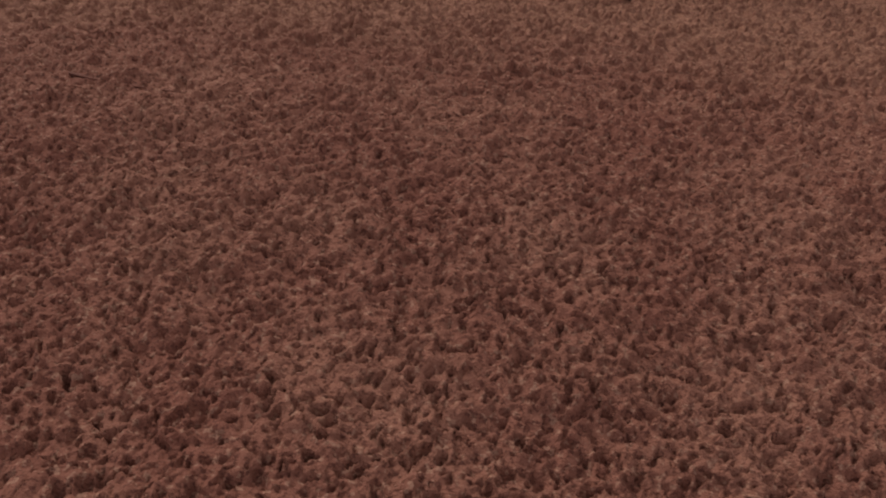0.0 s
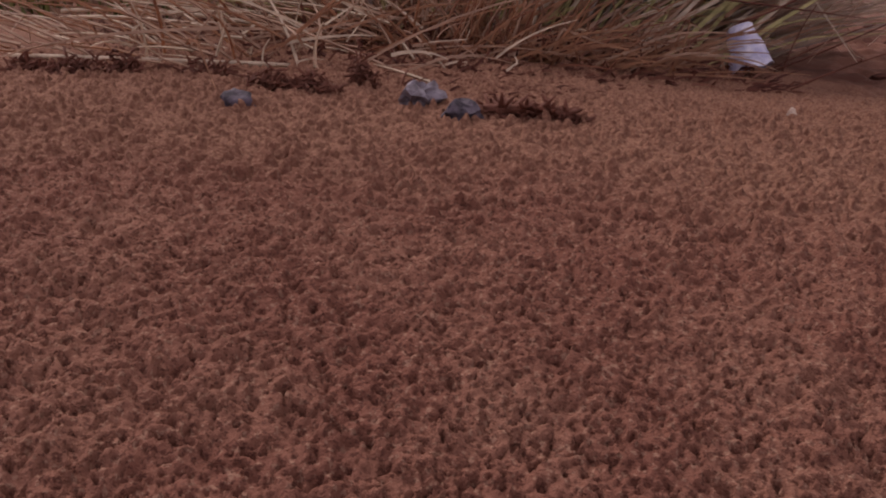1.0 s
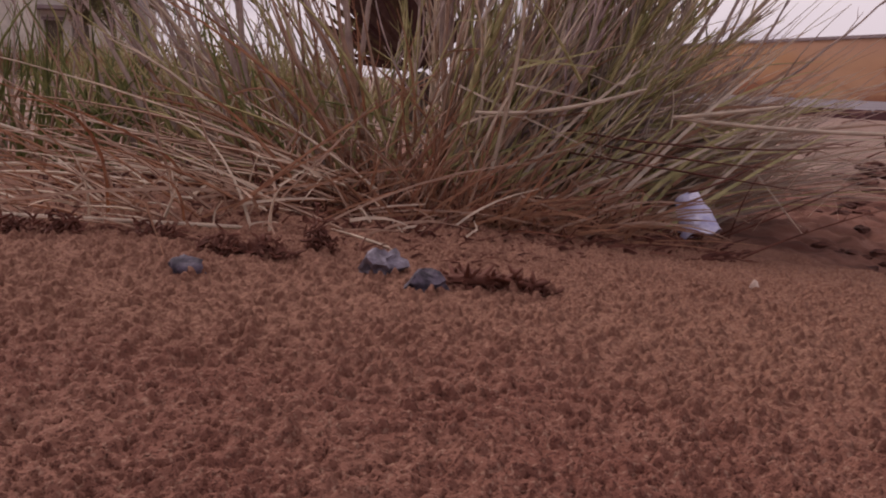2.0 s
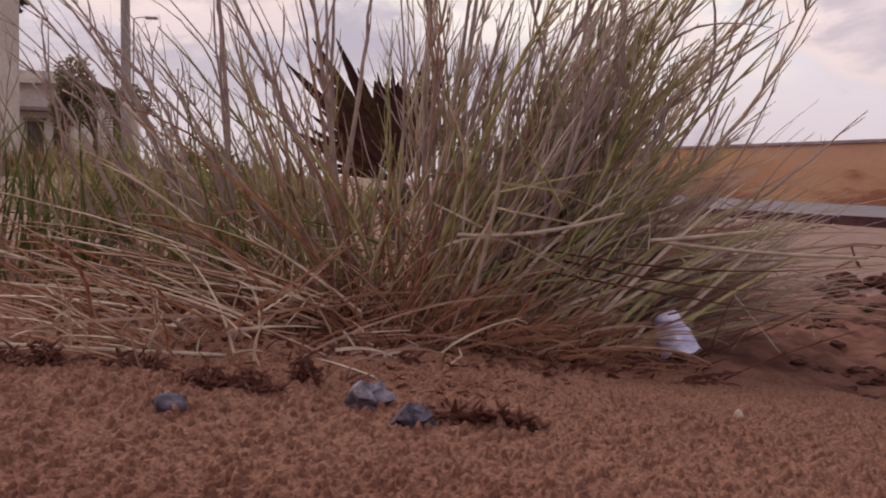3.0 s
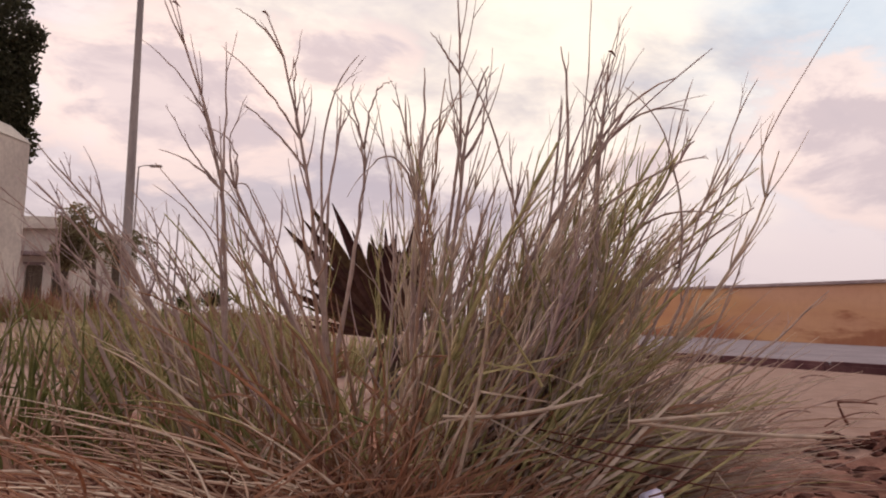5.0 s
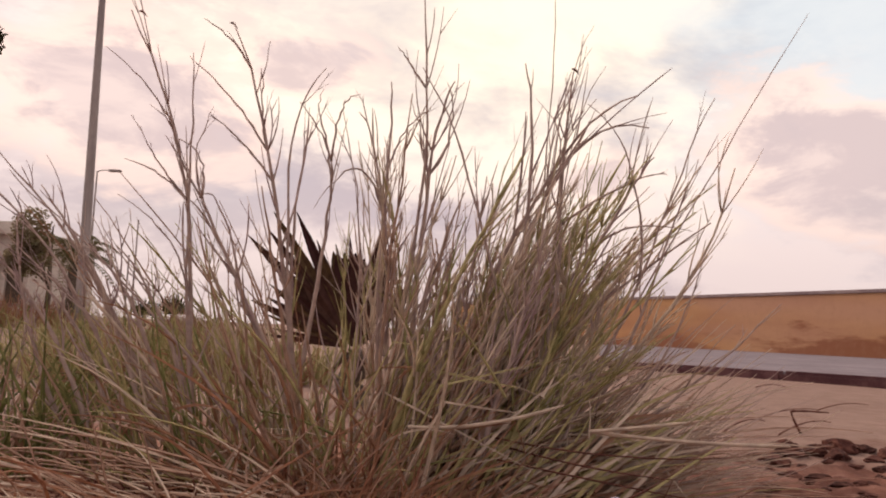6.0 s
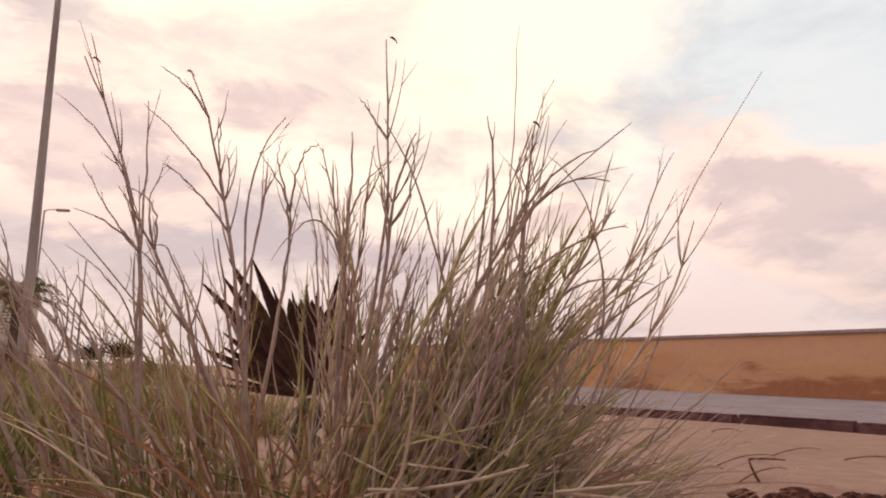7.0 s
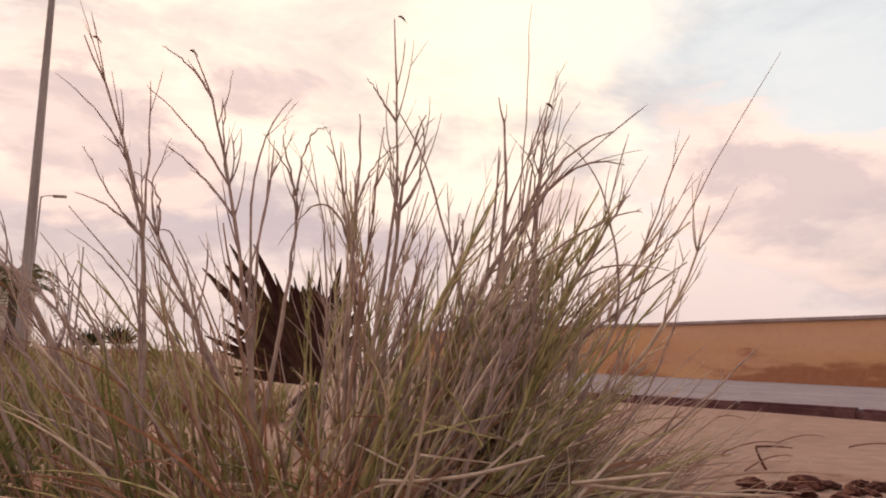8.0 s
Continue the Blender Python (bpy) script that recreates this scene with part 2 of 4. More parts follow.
M_PALMFAR = mat_blades("green_palm_leaf", [(0.20, 0.20, 0.10), (0.26, 0.24, 0.13), (0.30, 0.26, 0.15)], 0.7, 0.5)
M_TREE = mat_blades("dark_tree_leaf", [(0.035, 0.035, 0.02), (0.055, 0.06, 0.03), (0.08, 0.075, 0.04)])
M_OLIVE = mat_blades("olive_tree_leaf", [(0.20, 0.165, 0.105), (0.25, 0.205, 0.13), (0.30, 0.25, 0.155)], 0.8, 0.55)
M_BARK = mat_plain("grey_bark", (0.09, 0.07, 0.055), (0.16, 0.13, 0.10), 14, 0.95, 0.15, 60, 0.004)

# ---------------------------------------------------------------- helpers for meshes


def mesh_of(name, verts, faces, mat, smooth=False):
    me = bpy.data.meshes.new(name)
    me.from_pydata([tuple(v) for v in verts], [], faces)
    me.materials.append(mat)
    if smooth:
        me.polygons.foreach_set("use_smooth", [True] * len(me.polygons))
    me.update()
    return me


def bm_mesh(name, bm, mat, smooth=False):
    me = bpy.data.meshes.new(name)
    bm.to_mesh(me)
    bm.free()
    me.materials.append(mat)
    if smooth:
        me.polygons.foreach_set("use_smooth", [True] * len(me.polygons))
    return me


def part(name, data, parent=None, label="", at=None):
    """One mesh object, under a thing or a part if given."""
    ob = new(name, data)
    if parent is not None:
        ob.parent = parent
    if at is not None:
        ob.matrix_basis = at
    if label:
        tagged(ob, label)
    return ob


def tubes(paths, sides=3):
    """Vertices and faces of tapered tubes; a path is (points, radii)."""
    verts, faces = [], []
    for pts, radii in paths:
        start = len(verts)
        for i, p in enumerate(pts):
            a, c = pts[max(i - 1, 0)], pts[min(i + 1, len(pts) - 1)]
            d = (c - a)
            d = d.normalized() if d.length > 1e-9 else Vector((0, 0, 1))
            u = d.cross(Vector((0.31, 0.9, 0.2))).normalized()
            v = d.cross(u)
            for k in range(sides):
                an = 2 * math.pi * k / sides
                verts.append(p + (u * math.cos(an) + v * math.sin(an)) * radii[i])
        for i in range(len(pts) - 1):
            for k in range(sides):
                a = start + i * sides + k
                b = start + i * sides + (k + 1) % sides
                faces.append((a, b, b + sides, a + sides))
        faces.append(tuple(start + k for k in reversed(range(sides))))
        faces.append(tuple(start + (len(pts) - 1) * sides + k for k in range(sides)))
    return verts, faces


def bend(a, b, c, n):
    """Points of a curve from a by way of b to c."""
    return [a * (1 - t) ** 2 + b * (2 * t * (1 - t)) + c * t ** 2 for t in (i / n for i in range(n + 1))]


def box_bm(bm, lo, hi, bevel=0.0):
    r = bmesh.ops.create_cube(bm, size=1.0)
    size = Vector(hi) - Vector(lo)
    for v in r["verts"]:
        v.co = Vector(lo) + Vector(((v.co.x + 0.5) * size.x, (v.co.y + 0.5) * size.y, (v.co.z + 0.5) * size.z))
    if bevel:
        es = list({e for v in r["verts"] for e in v.link_edges})
        bmesh.ops.bevel(bm, geom=es, offset=bevel, segments=2, affect="EDGES")
    return bm


rnd = random.Random(11)

# ---------------------------------------------------------------- ground


def hash2(i, j, k):
    h = np.sin(i * 127.1 + j * 311.7 + k * 74.7) * 43758.5453
    return h - np.floor(h)


def value_noise(x, y, k):
    i, j = np.floor(x), np.floor(y)
    fx, fy = x - i, y - j
    fx, fy = fx * fx * (3 - 2 * fx), fy * fy * (3 - 2 * fy)
    a = hash2(i, j, k) * (1 - fx) + hash2(i + 1, j, k) * fx
    b = hash2(i, j + 1, k) * (1 - fx) + hash2(i + 1, j + 1, k) * fx
    return a * (1 - fy) + b * fy - 0.5


def pits(x, y, size, k, share):
    """Rain-pitted crust: separate steep-walled hollows of uneven size and depth, each with a low rim, in a level skin."""
    u, v = x / size, y / size
    i, j = np.floor(u), np.floor(v)
    h = np.zeros_like(x)
    rim = np.zeros_like(x)
    for di in (-1, 0, 1):
        for dj in (-1, 0, 1):
            ci, cj = i + di, j + dj
            px, py = ci + hash2(ci, cj, k), cj + hash2(ci, cj, k + 1)
            r = 0.20 + 0.26 * hash2(ci, cj, k + 2) ** 1.4
            way = 3.14 * hash2(ci, cj, k + 5)
            du, dv = u - px, v - py
            along, across = du * np.cos(way) + dv * np.sin(way), dv * np.cos(way) - du * np.sin(way)
            d = np.sqrt((along / 1.25) ** 2 + (across * 1.15) ** 2) / r
            deep = np.where(hash2(ci, cj, k + 4) < share, 0.35 + 0.65 * hash2(ci, cj, k + 3), 0.0)
            h = np.minimum(h, -deep * r * np.clip(1 - d * d, 0, 1))
            rim = np.maximum(rim, deep * r * np.clip(1 - np.abs(d - 1.12) * 4, 0, 1))
    return h + 0.16 * rim


def smooth(a, lo, hi):
    t = np.clip((a - lo) / (hi - lo), 0, 1)
    return t * t * (3 - 2 * t)


def lie(x, y):
    """The broad shape of the ground: a low mound, a small step down beside it, level sand beyond."""
    x, y = np.asarray(x, float), np.asarray(y, float)
    near = 1 - smooth(y, 1.2, 2.2)
    z = -0.05 * smooth(-y, -0.55, -0.2) * near
    z = z + np.clip(-0.06 * x, -0.02, 0.018) * near
    z = z + 0.004 * np.exp(-((y - 0.95) / 0.25) ** 2) * (1 - smooth(x, 0.3, 0.5))
    w = value_noise(x * 3, y * 3, 3) * 0.12
    z = z - 0.030 * smooth(x + w, 0.36, 0.90) * (1 - smooth(y, 2.4, 3.2))
    z = z - 0.034 * smooth(x, 0.20, 0.40) * smooth(y, 1.12, 1.5) * (1 - smooth(y, 2.4, 3.2))
    z = z + value_noise(x * 4, y * 4, 9) * 0.014 * (1 - smooth(y, 3, 6)) + value_noise(x * 0.5, y * 0.5, 10) * 0.03 * smooth(y, 2, 5) * (1 - smooth(y, 5, 9) * 0.6)
    z = z + 0.028 * smooth(y, 4.0, 6.0)      # sand banked up towards the kerb
    return z


def ground_at(x, y):
    """The level on which things rest: the pitted crust lies a little below the broad shape."""
    return float(lie(x, y)) - (0.0020 if abs(x) < 0.8 and 0 < y < 1.5 else 0.0)


def axis(marks, last, grow):
    """Coordinates at the given (until, step) spacing, then widening steps as far as last."""
    out = [marks[0]]
    for until, step in marks[1:]:
        while out[-1] < until:
            out.append(out[-1] + step)
    step = marks[-1][1]
    while out[-1] < last:
        step *= grow
        out.append(out[-1] + step)
    return out


def build_ground():
    # a grid that widens with distance, finest where the crust is seen closest
    right = axis([0.0, (1.0, 0.0029), (1.3, 0.006), (2.0, 0.014)], 6000, 1.1)
    across = np.array([-v for v in right[:0:-1]] + right)
    ahead = axis([0.17, (0.50, 0.0009), (0.80, 0.0013), (1.12, 0.0019), (1.5, 0.005), (2.2, 0.010)], 1500, 1.06)
    back = [0.16 - v for v in axis([0.0, (0.02, 0.005)], 1500, 1.12)[:0:-1]]
    ys = np.array(back + ahead)
    gx, gy = np.meshgrid(across, ys)
    spread = 0.13 + 0.55 * np.clip(gy, 0.17, 1.5)
    x, y = (gx * spread).ravel(), gy.ravel()
    step = np.maximum(np.gradient(across)[None, :] * spread, np.gradient(ys)[:, None]).ravel()
    z = lie(x, y)
    fade = np.clip((0.012 - step) / 0.006, 0, 1)
    wx = x + value_noise(x * 150, y * 150, 20) * 0.005 + value_noise(x * 420, y * 420, 22) * 0.0016
    wy = y + value_noise(x * 150, y * 150, 21) * 0.005 + value_noise(x * 420, y * 420, 23) * 0.0016
    coarse = pits(wx, wy, 0.0082, 30, 0.9)
    fine = pits(wx, wy, 0.0052, 40, 0.8)
    wide = pits(wx, wy, 0.0128, 44, 0.92)
    far = smooth(y, 0.36, 0.68)
    fade = fade * (1 - smooth(np.sqrt((x / 0.9) ** 2 + ((y - 0.75) / 0.9) ** 2), 0.75, 1.05))
    rough = (1 - 0.5 * smooth(x, 0.5, 0.75)) * (1 - 0.2 * smooth(y, 0.95, 1.15))
    z = z + fade * (0.005 * value_noise(x * 24, y * 24, 60) + 0.004 * value_noise(x * 47, y * 47, 61))
    z = z + fade * rough * (0.0205 * (1 - 0.5 * far) * coarse - 0.024 * far * wide + 0.0110 * (1 - 0.6 * far) * fine + 0.0016 * value_noise(x * 420, y * 420, 50) + 0.0034 * value_noise(x * 190, y * 190, 52) + 0.0046 * value_noise(x * 95, y * 95, 51))
    # lumpy turned soil beside the mound
    turned = smooth(x, 0.46, 0.62) * (1 - smooth(x, 1.6, 2.1)) * smooth(y, 1.05, 1.3) * (1 - smooth(y, 2.6, 3.0))
    z = z + turned * (0.020 * value_noise(x * 16, y * 16, 70) + 0.016 * value_noise(x * 38, y * 38, 71))
    me = bpy.data.meshes.new("ground")
    nx, ny = len(across), len(ys)
    me.vertices.add(nx * ny)
    me.vertices.foreach_set("co", np.stack([x, y, z], 1).astype(np.float32).ravel())
    a = (np.arange(ny - 1)[:, None] * nx + np.arange(nx - 1)[None, :]).ravel()
    quads = np.stack([a, a + 1, a + nx + 1, a + nx], 1).astype(np.int32)
    me.loops.add(quads.size)
    me.loops.foreach_set("vertex_index", quads.ravel())
    me.polygons.add(len(quads))
    me.polygons.foreach_set("loop_start", np.arange(0, quads.size, 4, dtype=np.int32))
    me.polygons.foreach_set("use_smooth", np.ones(len(quads), dtype=bool))
    me.update(calc_edges=True)
    me.materials.append(M_GROUND)
    tagged(new("ground", me), "reddish-brown rain-pitted sandy soil turning to pale smooth sand", "ground", kind="structure")


build_ground()

# ---------------------------------------------------------------- road, kerb and wall
KERB_AT, KERB_WAY = Vector((1.60, 8.46, 0)), Vector((0.70, -0.714, 0)).normalized()
WALL_AT, WALL_WAY = Vector((11.25, 17.93, 0)), Vector((0.425, -0.905, 0)).normalized()


def strip(start, way, lo_out, hi_out, lo_z, hi_z, lo_s, hi_s, mat, name, bevel=0.0):
    """A long box along a line: across it (to the line's left as one looks along it), up, and along."""
    out = Vector((-way.y, way.x, 0))
    bm = box_bm(bmesh.new(), (lo_s, lo_out, lo_z), (hi_s, hi_out, hi_z), bevel)
    bm.transform(Matrix(((way.x, out.x, 0, start.x), (way.y, out.y, 0, start.y), (0, 0, 1, 0), (0, 0, 0, 1))))
    bmesh.ops.recalc_face_normals(bm, faces=bm.faces)
    return bm_mesh(name, bm, mat)


def build_road():
    bm = bmesh.new()
    inner = KERB_AT + Vector((0.714, 0.70, 0)) * 0.16
    far = inner + KERB_WAY * 22
    end = WALL_AT + WALL_WAY * 24
    edge = [(inner.x, inner.y), (far.x, far.y), (end.x, end.y), (6.4, 28.2), (5.2, 27.0)]
    top = [bm.verts.new((x, y, 0.095)) for x, y in edge]
    low = [bm.verts.new((x, y, -0.3)) for x, y in edge]
    bm.faces.new(top)
    bm.faces.new(low[::-1])
    for k in range(5):
        bm.faces.new((low[k], low[(k + 1) % 5], top[(k + 1) % 5], top[k]))
    bmesh.ops.recalc_face_normals(bm, faces=bm.faces)
    tagged(new("road", bm_mesh("road", bm, M_ROAD)), "worn grey paved road beside a dark kerb", "road", kind="structure")


build_road()
kerb = tagged(new("kerb"), "dark weathered concrete kerb along a road", "kerb", kind="structure")
for k in range(20):
    part("kerb_stone", strip(KERB_AT, KERB_WAY, 0.0, 0.155, -0.1, 0.103 + rnd.uniform(-0.008, 0.008), k, k + 0.999, M_KERB, "kerb_stone", 0.03), kerb)
wall = tagged(new("wall_boundary", strip(WALL_AT, WALL_WAY, 0.0, 0.25, -0.2, 1.698, -26, 24, M_WALL, "wall_boundary")), "long low ochre rendered boundary wall with dark coping", "wall", kind="structure")
part("coping", strip(WALL_AT, WALL_WAY, -0.04, 0.29, 1.70, 1.79, -26, 24, M_COPING, "coping", 0.01), wall, "dark weathered coping")

# ---------------------------------------------------------------- grass


def stalk_paths(base, tip, sag, thick, twigs, seed, splay=0.9):
    """A stiff branching stalk from base to tip: knotted main stem, side shoots and shorter twigs on them, some with a seed head."""
    r = random.Random(seed)
    mid = (base + tip) / 2 + sag
    n = 14
    length = (tip - base).length
    ph, am = r.uniform(0, 6.3), r.uniform(0.004, 0.016) * length
    main = [p + Vector((math.sin(ph + 5.5 * i / n) * am + r.uniform(-1, 1) * 0.003, math.cos(ph * 2 + 4.5 * i / n) * am, 0)) * min(1.0, i / 4) for i, p in enumerate(bend(base, mid, tip, n))]
    knot = r.choice((2, 3))
    paths = [(main, [thick * (1 - 0.78 * i / n) * (1.22 if i % knot == 0 and 0 < i < n else 1.0) for i in range(n + 1)])]
    for _ in range(twigs):
        t = 0.93 * r.uniform(0.06, 1.0) ** 0.65
        i = min(n - 1, int(t * n))
        p = main[i]
        d = (main[min(i + 1, n)] - main[max(i - 1, 0)]).normalized()
        side = Vector((r.uniform(-1, 1), r.uniform(-0.6, 0.6), r.uniform(-0.15, 0.4))).normalized()
        out = (d + side * r.uniform(0.25, splay)).normalized()
        ln = length * r.choice((r.uniform(0.07, 0.16), r.uniform(0.14, 0.34))) * (1.2 - 0.6 * t)
        # shoots leave at an angle and then bend to run beside the stem
        end = p + (out * 0.6 + d * r.uniform(0.1, 0.6)).normalized() * ln + Vector((r.gauss(0, 0.07), r.gauss(0, 0.07), 0)) * ln
        tw = bend(p, p + out * ln * 0.5, end, 6)
        tr = thick * (1 - 0.66 * t) * 0.62
        tip_r = [tr * (1 - 0.7 * k / 6) for k in range(7)]
        if r.random() < 0.25:
            tip_r[4], tip_r[5], tip_r[6] = tr * 0.75, tr * 0.8, tr * 0.25
        paths.append((tw, tip_r))
        for _ in range(r.choice((0, 0, 1, 1, 2))):
            k = r.randint(1, 5)
            o2 = (out + Vector((r.uniform(-1, 1), r.uniform(-0.7, 0.7), r.uniform(-0.2, 0.6))) * 0.5).normalized()
            l2 = ln * r.uniform(0.25, 0.55)
            paths.append((bend(tw[k], tw[k] + o2 * l2 * 0.5, tw[k] + o2 * l2, 3), [tr * 0.6, tr * 0.5, tr * 0.4, tr * 0.18]))
    return paths


def blade_paths(count, centre, spread, lean, length, droop, thick, r, flat=False, stray=0.7):
    """Many thin blades that rise from round a centre and arch outwards."""
    paths = []
    for _ in range(count):
        a = r.uniform(0, 2 * math.pi)
        q = math.sqrt(r.random())
        bx, by = centre[0] + spread[0] * q * math.cos(a), centre[1] + spread[1] * q * math.sin(a)
        base = Vector((bx, by, ground_at(bx, by) - 0.004 + (r.uniform(0, 0.09 if flat is True else flat) ** 1.25 if flat else 0.0)))
        out = Vector((math.cos(a) * q * min(1.0, stray * 2) + r.gauss(0, stray), (math.sin(a) * q * 0.8 + r.gauss(0, stray * 0.85)) * (0.3 if flat is True else 1.0), 0)) + Vector(lean)
        ln = r.uniform(*length)
        up = r.uniform(*droop)
        end = base + (out * (1 - up) + Vector((0, 0, up * 1.3))).normalized() * ln
        end.z = max(end.z, ground_at(end.x, end.y) + 0.004)
        if end.x > 0.22 and end.y < 1.62 and centre[0] > -0.2 and 1.5 < centre[1] < 2:
            end.y = 1.63 + r.uniform(0, 0.1)
        mid = (base + end) / 2 + Vector((0, 0, ln * r.uniform(0.02, 0.10 if flat else 0.2))) + Vector((r.uniform(-1, 1), r.uniform(-1, 1), r.uniform(-0.3, 0.9))) * ln * min(0.17, 0.05 + stray * 0.17)
        n = 6
        t = thick * r.uniform(0.6, 1.3)
        pts = bend(base, mid, end, n)
        if r.random() < stray * 0.5:
            # a broken blade: beyond the break it hangs another way
            k = r.randint(2, 4)
            turn = Vector((r.uniform(-1, 1), r.uniform(-0.6, 0.6), r.uniform(-0.9, 0.3))).normalized()
            step = ln / n * r.uniform(0.5, 1.0)
            for q2 in range(k + 1, n + 1):
                pts[q2] = pts[k] + turn * step * (q2 - k)
                pts[q2].z = max(pts[q2].z, ground_at(pts[q2].x, pts[q2].y) + 0.004)
        paths.append((pts, [t * (1 - 0.8 * (i / n) ** 1.5) for i in range(n + 1)]))
    return paths


clump = tagged(new("grass_clump"), "tall branching half-dry desert grass clump rooted in sand", "grass clump")

# tall stalks: root x, then x and z half way up and at the tip, and the number of side shoots
STALKS = [
    (-0.46, -0.563, 0.62, -0.670, 1.02, 7), (-0.46, -0.538, 0.60, -0.547, 0.935, 3), (-0.20, -0.420, 0.44, -0.569, 0.70, 8), (-0.22, -0.400, 0.41, -0.545, 0.61, 5),
    (-0.25, -0.335, 0.58, -0.490, 1.03, 10), (-0.27, -0.313, 0.62, -0.265, 0.93, 2), (-0.28, -0.248, 0.49, -0.228, 0.73, 5), (-0.28, -0.297, 0.60, -0.277, 0.77, 3),
    (-0.09, -0.108, 0.58, -0.121, 0.91, 9), (-0.10, -0.050, 0.56, -0.036, 1.13, 11), (0.27, 0.085, 0.61, -0.036, 0.925, 3), (-0.06, -0.018, 0.62, 0.037, 0.89, 6),
    (-0.09, -0.112, 0.60, -0.173, 0.82, 4),
]
RIGHT_STALKS = [
    (0.10, 0.200, 0.62, 0.191, 0.945, 5), (0.20, 0.277, 0.58, 0.237, 0.845, 4), (0.18, 0.283, 0.60, 0.290, 0.93, 6), (-0.02, 0.195, 0.62, 0.455, 0.88, 9),
    (0.22, 0.522, 0.59, 0.835, 1.08, 0), (0.22, 0.460, 0.53, 0.628, 0.885, 2), (0.10, 0.355, 0.54, 0.476, 0.74, 9), (0.26, 0.340, 0.32, 0.385, 0.53, 4),
    (0.24, 0.470, 0.45, 0.594, 0.752, 3), (0.02, 0.240, 0.64, 0.464, 0.806, 9), (0.20, 0.465, 0.26, 0.585, 0.52, 3), (0.22, 0.550, 0.24, 0.745, 0.43, 3),
    (0.16, 0.220, 0.66, 0.275, 1.16, 0), (0.18, 0.245, 0.66, 0.350, 1.05, 0), (0.20, 0.270, 0.62, 0.385, 0.95, 0),
]
LEFT_STALKS = [
    (-0.52, -0.720, 0.39, -0.962, 0.70, 10), (-0.55, -0.745, 0.36, -0.966, 0.615, 8), (-0.50, -0.715, 0.41, -0.885, 0.635, 11), (-0.50, -0.640, 0.36, -0.780, 0.505, 9),
    (-0.66, -0.820, 0.33, -1.010, 0.50, 8), (-0.72, -0.850, 0.30, -0.930, 0.55, 9), (-0.60, -0.730, 0.28, -0.900, 0.42, 8), (-0.46, -0.560, 0.32, -0.690, 0.50, 9),
]
knots = []
for k, (bx, mx, mz, tx, tz, shoots) in enumerate(STALKS + RIGHT_STALKS + LEFT_STALKS):
    by = 1.66 + rnd.uniform(-0.04, 0.06)
    a, m, c = Vector((bx, by, ground_at(bx, by) - 0.01)), Vector((mx, 1.69, mz)), Vector((tx, 1.70 + rnd.uniform(-0.03, 0.06), tz))
    paths = stalk_paths(a, c, (m - (a + c) / 2) * 2, 0.0064 if shoots > 4 else 0.0044 if shoots else 0.0028, shoots, 500 + k, 0.75)
    knots.extend(paths[0][0][2:-1])
    v, f = tubes(paths, 5)
    part("stalk", mesh_of("stalk", v, f, M_STEM, True), clump)
    if k in (0, 4, 9, 15, 31, 34):
        v, f = tubes([(bend(c, c + Vector((0.008, 0, 0.004)), c + Vector((0.018, 0.004, -0.012)), 5), [0.0010, 0.0022, 0.0028, 0.0024, 0.0015, 0.0005])], 6)
        part("seed_head", mesh_of("seed_head", v, f, M_LITTER, True), clump, "small dark nodding seed head")
# long side branches of the stalks: x and z where they leave, half way and at the tip
BRANCHES = [
    (-0.571, 0.68, -0.620, 0.825, -0.741, 0.94), (-0.542, 0.60, -0.606, 0.661, -0.687, 0.693), (-0.509, 0.38, -0.574, 0.514, -0.710, 0.62),
    (-0.374, 0.70, -0.390, 0.831, -0.371, 0.96), (-0.368, 0.70, -0.463, 0.840, -0.562, 0.933), (-0.446, 0.92, -0.482, 0.985, -0.558, 1.046),
    (-0.046, 0.89, -0.070, 0.943, -0.096, 0.97), (-0.232, 0.67, -0.260, 0.769, -0.314, 0.844), (-0.231, 0.71, -0.263, 0.806, -0.272, 0.892),
    (-0.229, 0.72, -0.216, 0.834, -0.179, 0.851), (0.449, 0.50, 0.432, 0.701, 0.323, 0.854), (0.315, 0.57, 0.424, 0.682, 0.523, 0.714),
    (0.339, 0.56, 0.437, 0.584, 0.547, 0.575), (-0.119, 0.56, -0.171, 0.687, -0.261, 0.598), (-0.388, 0.43, -0.472, 0.601, -0.542, 0.600),
    (-0.52, 0.62, -0.570, 0.720, -0.600, 0.84), (-0.50, 0.60, -0.525, 0.700, -0.500, 0.82), (-0.45, 0.62, -0.520, 0.705, -0.605, 0.755), (-0.55, 0.58, -0.600, 0.680, -0.660, 0.78),
    (-0.40, 0.66, -0.440, 0.750, -0.510, 0.80), (0.0, 0.62, -0.030, 0.740, -0.065, 0.86), (0.0, 0.66, 0.030, 0.780, 0.020, 0.88), (-0.09, 0.66, -0.080, 0.760, -0.015, 0.83),
]
for k, (ax, az, mx, mz, tx, tz) in enumerate(BRANCHES):
    a = min(knots, key=lambda p: (p.x - ax) ** 2 + (p.z - az) ** 2)
    m, c = Vector((mx, a.y, mz)), Vector((tx, a.y - 0.03 + 0.04 * (k % 3), tz))
    v, f = tubes(stalk_paths(a, c, (m - (a + c) / 2) * 2, 0.0030, 5 if k > 14 else 3 if k % 2 else 1, 700 + k, 0.6), 4)
    part("branch", mesh_of("branch", v, f, M_STEM, True), clump)
